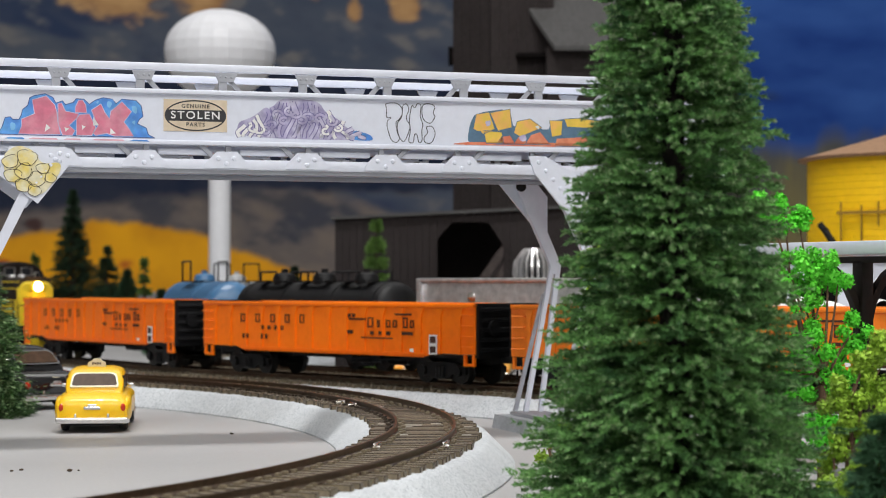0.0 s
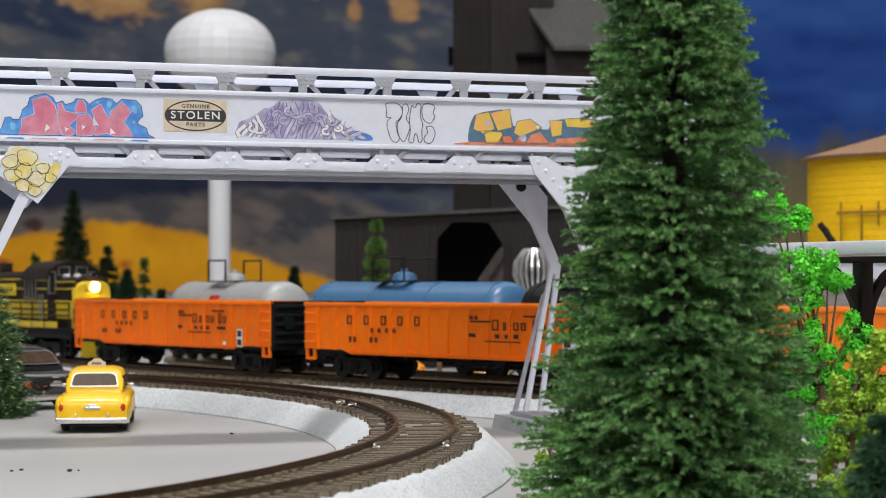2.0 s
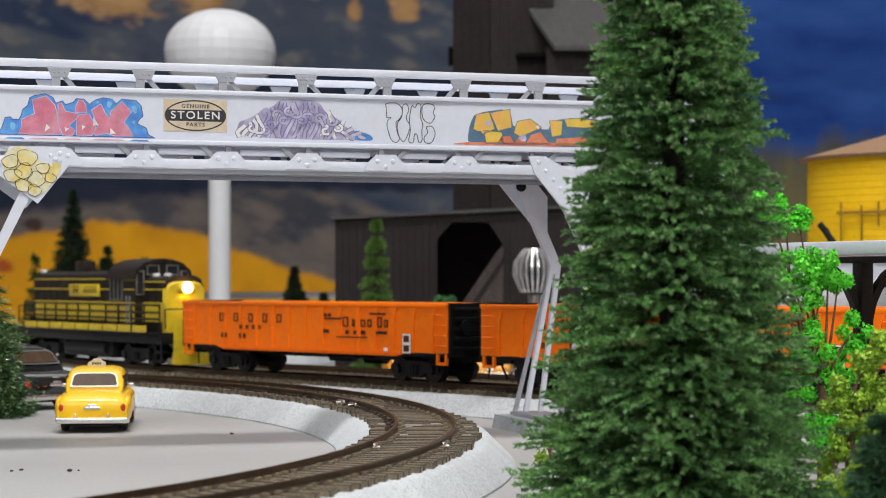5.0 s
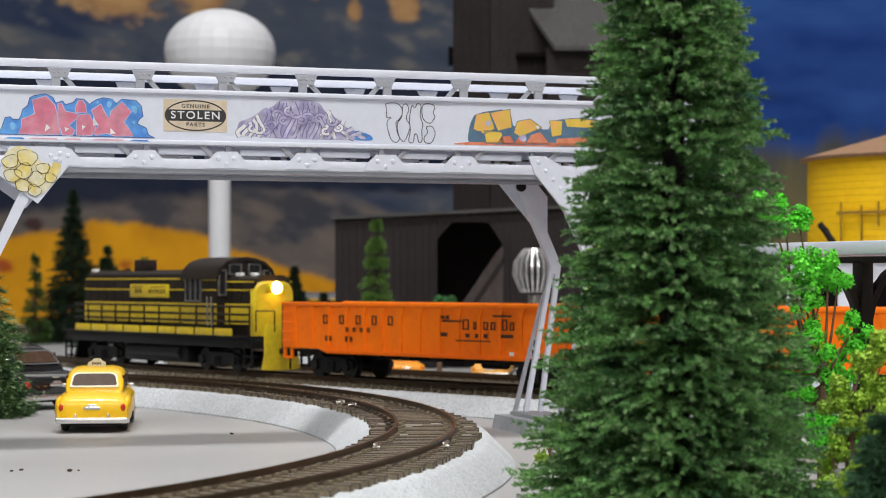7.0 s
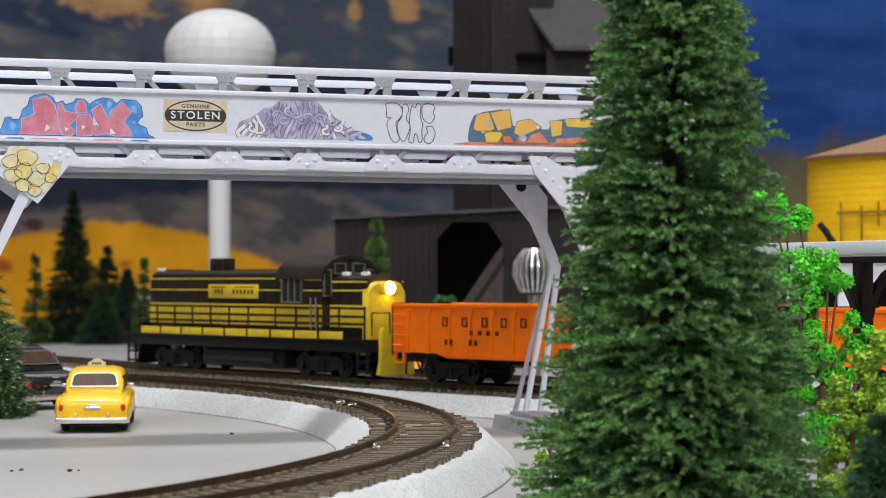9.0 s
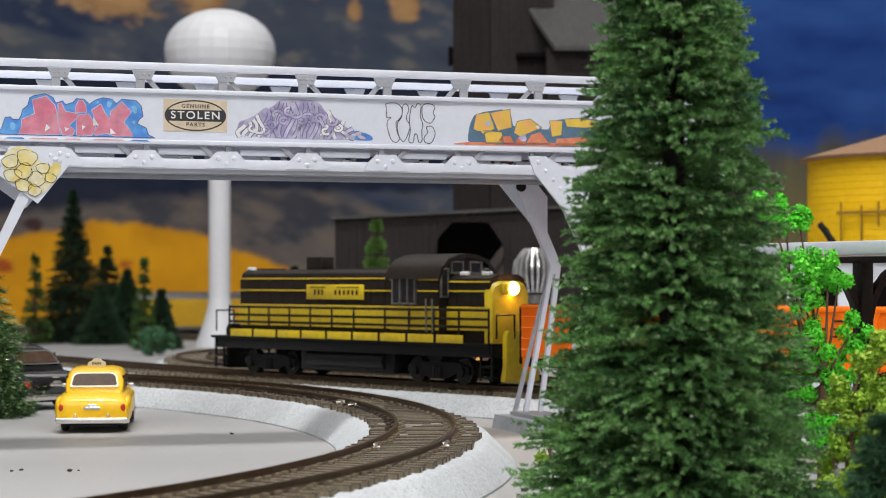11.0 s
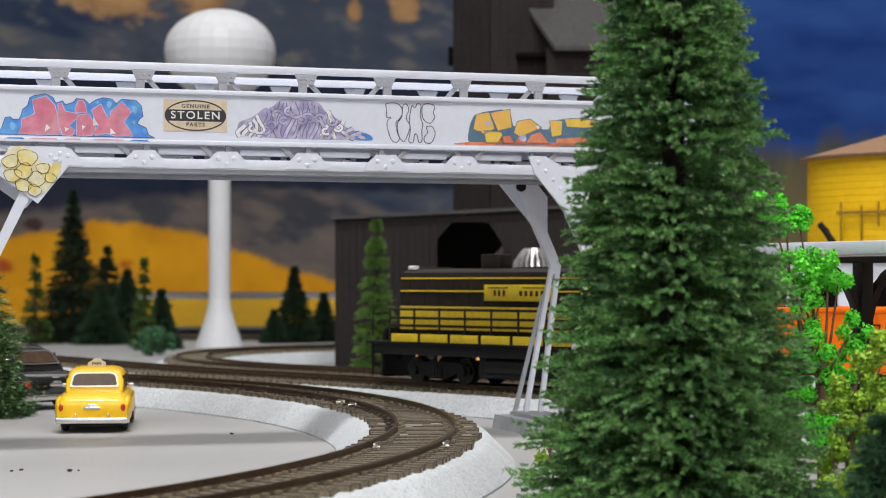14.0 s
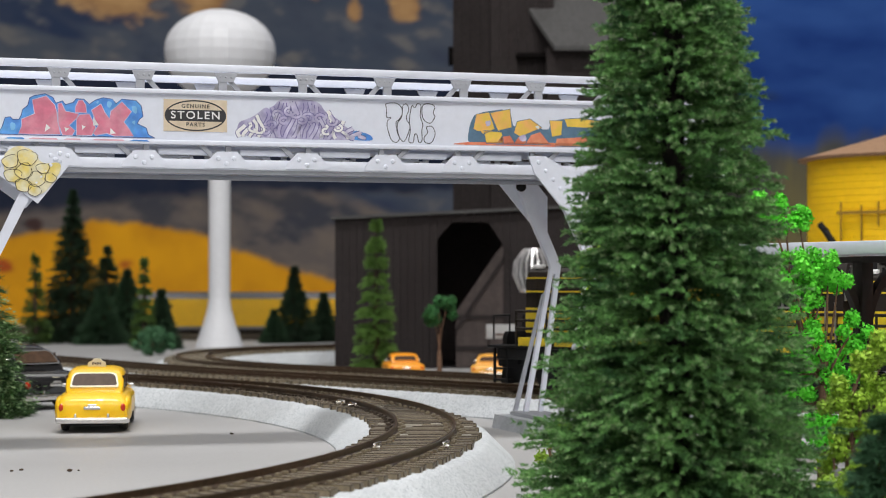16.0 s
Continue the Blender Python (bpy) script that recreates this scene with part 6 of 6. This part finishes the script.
# ---- the place is furnished ----
graffiti(BRIDGE)
engine_house()
coaling_tower()
yellow_tank()
canopy()
depot(pose(0.215, 0.845, 0, 0, 0, -20))
streamliner()
silver_vent(pose(0.0475, 1.03, 0) @ Matrix.Diagonal((1.12, 1.12, 1.0, 1)))
sign_board(pose(0.0325, 1.10, 0))
sedan(pose(-0.1172, 0.661, 0, 0, 0, 6), "yellow vintage toy taxi with chrome bumper", M_TAXI, sign=True, k=0.98, slim=0.89)
sedan(pose(-0.1530, 0.785, 0, 0, 0, 48), "black vintage toy saloon parked by the firs", M_CARBLK, "parked toy cars", k=1.15, frame_paint=M_CARBLK)
M_ORCAR = mat("orange_enamel", (0.80, 0.30, 0.01), 0.3, vary=0.05)
M_ORCAR2 = mat("amber_enamel", (0.75, 0.36, 0.05), 0.3, vary=0.05)
sedan(pose(-0.0190, 1.050, 0, 0, 0, 8) @ Matrix.Diagonal((1, 1, 0.82, 1)), "orange toy saloon parked before the engine house", M_ORCAR, "parked toy cars", k=0.68, frame_paint=M_ORCAR)
sedan(pose(0.0245, 1.035, 0, 0, 0, -6) @ Matrix.Diagonal((1, 1, 0.78, 1)), "amber toy saloon parked before the engine house", M_ORCAR2, "parked toy cars", k=0.72, frame_paint=M_ORCAR2)

cone = lambda r, e=0.85: (lambda u: r * max(1 - u, 0.0) ** e + 0.8)
brush_fir(pose(0.0490, 0.420, 0), "tall dense dark green model fir with pale flocked tips", 172,
          lambda u: 33.0 * (1 - u * 172 / 190) * min(1, (1.03 - u) / 0.13) + 0.8, 2750, 3)
conifer(pose(-0.1790, 0.745, 0), "dark green model fir beside the cars", 74, cone(25, 0.7), M_PINE, 850, 60, 5, M_FLOCK, width=0.4)
conifer(pose(0.0885, 0.400, 0), "small bluish green model fir", 22, cone(9), M_LEAF3, 240, 50, 6, None, width=0.4, length=3.0)
for x, y, h, r, leaf, lay in ((-0.308, 1.645, 126, 28, M_FARPINE, 0), (-0.287, 1.690, 80, 26, M_FARPINE, 0), (-0.330, 1.60, 74, 13, M_FARPINE2, 6), (-0.262, 1.64, 60, 21, M_FARPINE, 0), (-0.222, 1.47, 68, 10, M_FARPINE2, 7),
                              (-0.212, 1.49, 44, 13, M_FARPINE, 0), (-0.1235, 1.645, 62, 18, M_FARPINE, 0), (-0.1, 1.66, 40, 12, M_FARPINE, 0), (-0.139, 1.63, 26, 10, M_FARPINE, 0), (-0.275, 1.60, 44, 20, M_FARPINE, 0)):
    conifer(pose(x, y, 0), "dark model fir near the water tower" if leaf is M_FARPINE else "sparse yellow-green model fir", h, cone(r * (1.0 if lay else 1.2), 0.95), leaf, 260 if lay else (1100 if h > 100 else 640), 70, int(h * 7 + r), None, width=0.8, length=2.6, layers=lay)
conifer(pose(-0.0375, 1.105, 0), "slim tiered bright green model fir", 85, cone(13, 0.72), M_TIER, 620, 60, 77, None, width=0.6, length=2.4, layers=9)
leafy("ball_tree", pose(-0.002, 1.10, 0), "small round clipped green tree", [(0, 0, 35, 9), (-4, 1, 33, 7), (4, -1, 36, 7)], mat("clipped_leaves", (0.022, 0.12, 0.026), 0.8, vary=0.2, random=0.4, bump=0), 12, 700)
leafy("round_bush", pose(-0.200, 1.356, 0), "dense dark green round bush", [(0, 0, 11, 11), (-9, 2, 9, 9), (9, -1, 10, 9)], M_LEAF3, 13, 700)
leafy("bright_tree", pose(0.0960, 0.500, 0), "bright green foam tree behind the fir", [(-14, 0, 70, 4.5), (-9, 2, 67, 4.5), (-6, 0, 66.5, 3), (-9, -3, 54, 5), (-3, 2, 53, 5.5), (1, -2, 55, 4.5), (0, 0, 49, 4.5), (4, 1, 50, 4), (-5, 1, 46.5, 4),
      (-5, 0, 38, 4.5), (-2, -3, 34, 5.5), (7, -2, 38, 4.5), (6, 2, 32, 5), (-8, 0, 27, 4.5), (-5, 3, 22, 5), (4, -3, 26, 5), (-4, 0, 12, 6), (3, 0, 10, 6)], M_LEAF, 14, 3300, 0.50, swell=1.12)
leafy("olive_bush", pose(0.0905, 0.440, 0), "olive green foam bush in front", [(4, 0, 36, 5), (7, 2, 31, 6), (1, 0, 28, 5), (6, -3, 23, 6), (-2, 1, 20, 5.5), (3, 0, 15, 6.5), (9, 1, 16, 6), (-4, -2, 9, 6), (3, -3, 6, 6), (10, -2, 7, 6)], M_LEAF2, 15, 3300, 0.48, swell=1.04)
leafy("low_bush", pose(0.0290, 0.528, 0), "low bright green foam bush", [(0, 0, 6, 5), (4, 2, 9, 5)], M_LEAF2, 16, 1800, 0.55)
leafy("tall_bush", pose(0.0450, 0.560, 0), "tall pale green foam bush beside the bridge", [(-2, 0, 62, 5), (-1, 2, 54, 6), (0, 0, 45, 6), (-1, 1, 35, 6), (0, 0, 24, 7), (0, 0, 12, 7)], M_LEAF2, 17, 1500, 0.55)

# rail joiners on the loop and dirt specks on the board
for x, y in ((-0.0205, 0.497), (0.0030, 0.4995), (-0.0415, 0.673), (-0.022, 0.664)):
    i = int(np.argmin(np.hypot(LOOP[:, 0] - x, LOOP[:, 1] - y)))
    d = LOOP[i + 1] - LOOP[i]
    side = 8.25 if math.hypot(x + 0.387, y - 0.555) > 0.382 else -8.25
    n = np.array([-d[1], d[0]]) / np.hypot(*d)
    side = side if np.dot(n, LOOP[i] - (-0.387, 0.555)) > 0 else -side
    bm = bmesh.new()
    for k in (-1, 1):
        box(bm, (0, side + k * 1.25, 9.5), (8.5, 0.9, 1.7), 0.3)
        box(bm, (k * 2.4, side + k * 2.1, 9.1), (2.2, 1.3, 1.3), 0.3)
    j = part("rail_joiner", bm, M_NICKEL, T_LOOP, "bright nickel rail joiner")
    j.matrix_basis = pose(*LOOP[i], 0, 0, 0, math.degrees(math.atan2(d[1], d[0])))
for x, y, r in ((-0.0701, 0.6569, 0.45), (-0.0995, 0.5278, 0.55), (-0.113, 0.531, 0.4), (-0.115, 0.528, 0.35), (-0.0975, 0.53, 0.3)):
    bm = bmesh.new()
    bmesh.ops.create_icosphere(bm, subdivisions=1, radius=r, matrix=Matrix.Diagonal((1.6, 1.0, 0.8, 1)))
    for v in bm.verts:
        v.co *= random.uniform(0.8, 1.2)
    sp = tagged(part("crumb", bm, M_BARK), "tiny dark crumb of ballast on the board", "crumb", "stray crumbs")
    sp.location = (x, y, r * 0.0006)


# ---- ties last ----
TIE, TIE_DUSTY = tie_mesh(), tie_mesh((), M_TIEDUST)
TIE_GLINTED = [tie_mesh(f) for f in (((-3, 5),), ((4, 3), (-12, 2)), ((0, 6.5),), ((-5, 2), (12, 2.4)), ((3, 4.4),))]
lay_ties(T_LOOP, LOOP, 60, 780, TIE, TIE_GLINTED, (((-0.006, 0.545), 0.055), ((-0.03, 0.67), 0.02)))
lay_ties(T_MAIN, MAIN, 200, 700, TIE_DUSTY)
lay_ties(T_BACK, BACK, 420, 1160, TIE_DUSTY)


# ---- what moves ----
def motions():
    """The front train runs at 36 mm/s, pushed by the locomotive; the rear one runs faster out of its loop."""
    times = [i * 0.5 for i in range(33)]
    front = [(LOCO, 0.552, 0.052)] + [(g, 0.746 + 0.1955 * k, 0.062) for k, g in enumerate(GONDS)]
    for car, s0, half in front:
        walk(car, [(t, car_pose(MAIN, s0 + 0.0360 * t, half)) for t in times])
    rear_s = lambda t: float(np.interp(t, (0, 1, 2, 3, 4, 16), (1.086, 1.172, 1.280, 1.390, 1.497, 2.815)))
    rear = [(TANKS[0], 0.0, 0.042), (TANKS[1], 0.145, 0.042), (TANKS[2], 0.275, 0.042), (FLAT, 0.397, 0.032), (WAGONS[0], 0.522, 0.042), (WAGONS[1], 0.657, 0.042)]
    for car, ds, half in rear:
        walk(car, [(t, car_pose(BACK, rear_s(t) + ds, half)) for t in times])
    turns = [i * 0.2 for i in range(81)]
    for car, speed in [(c[0], 0.036) for c in front] + [(c[0], 0.105) for c in rear]:
        for truck_ob in [o for o in car.children if o.name.startswith("truck")]:
            for w in truck_ob.children:
                home = Vector(w.location)
                walk(w, [(t, pose(*home, 0, math.degrees(speed * t / 0.005), 0)) for t in turns])


motions()
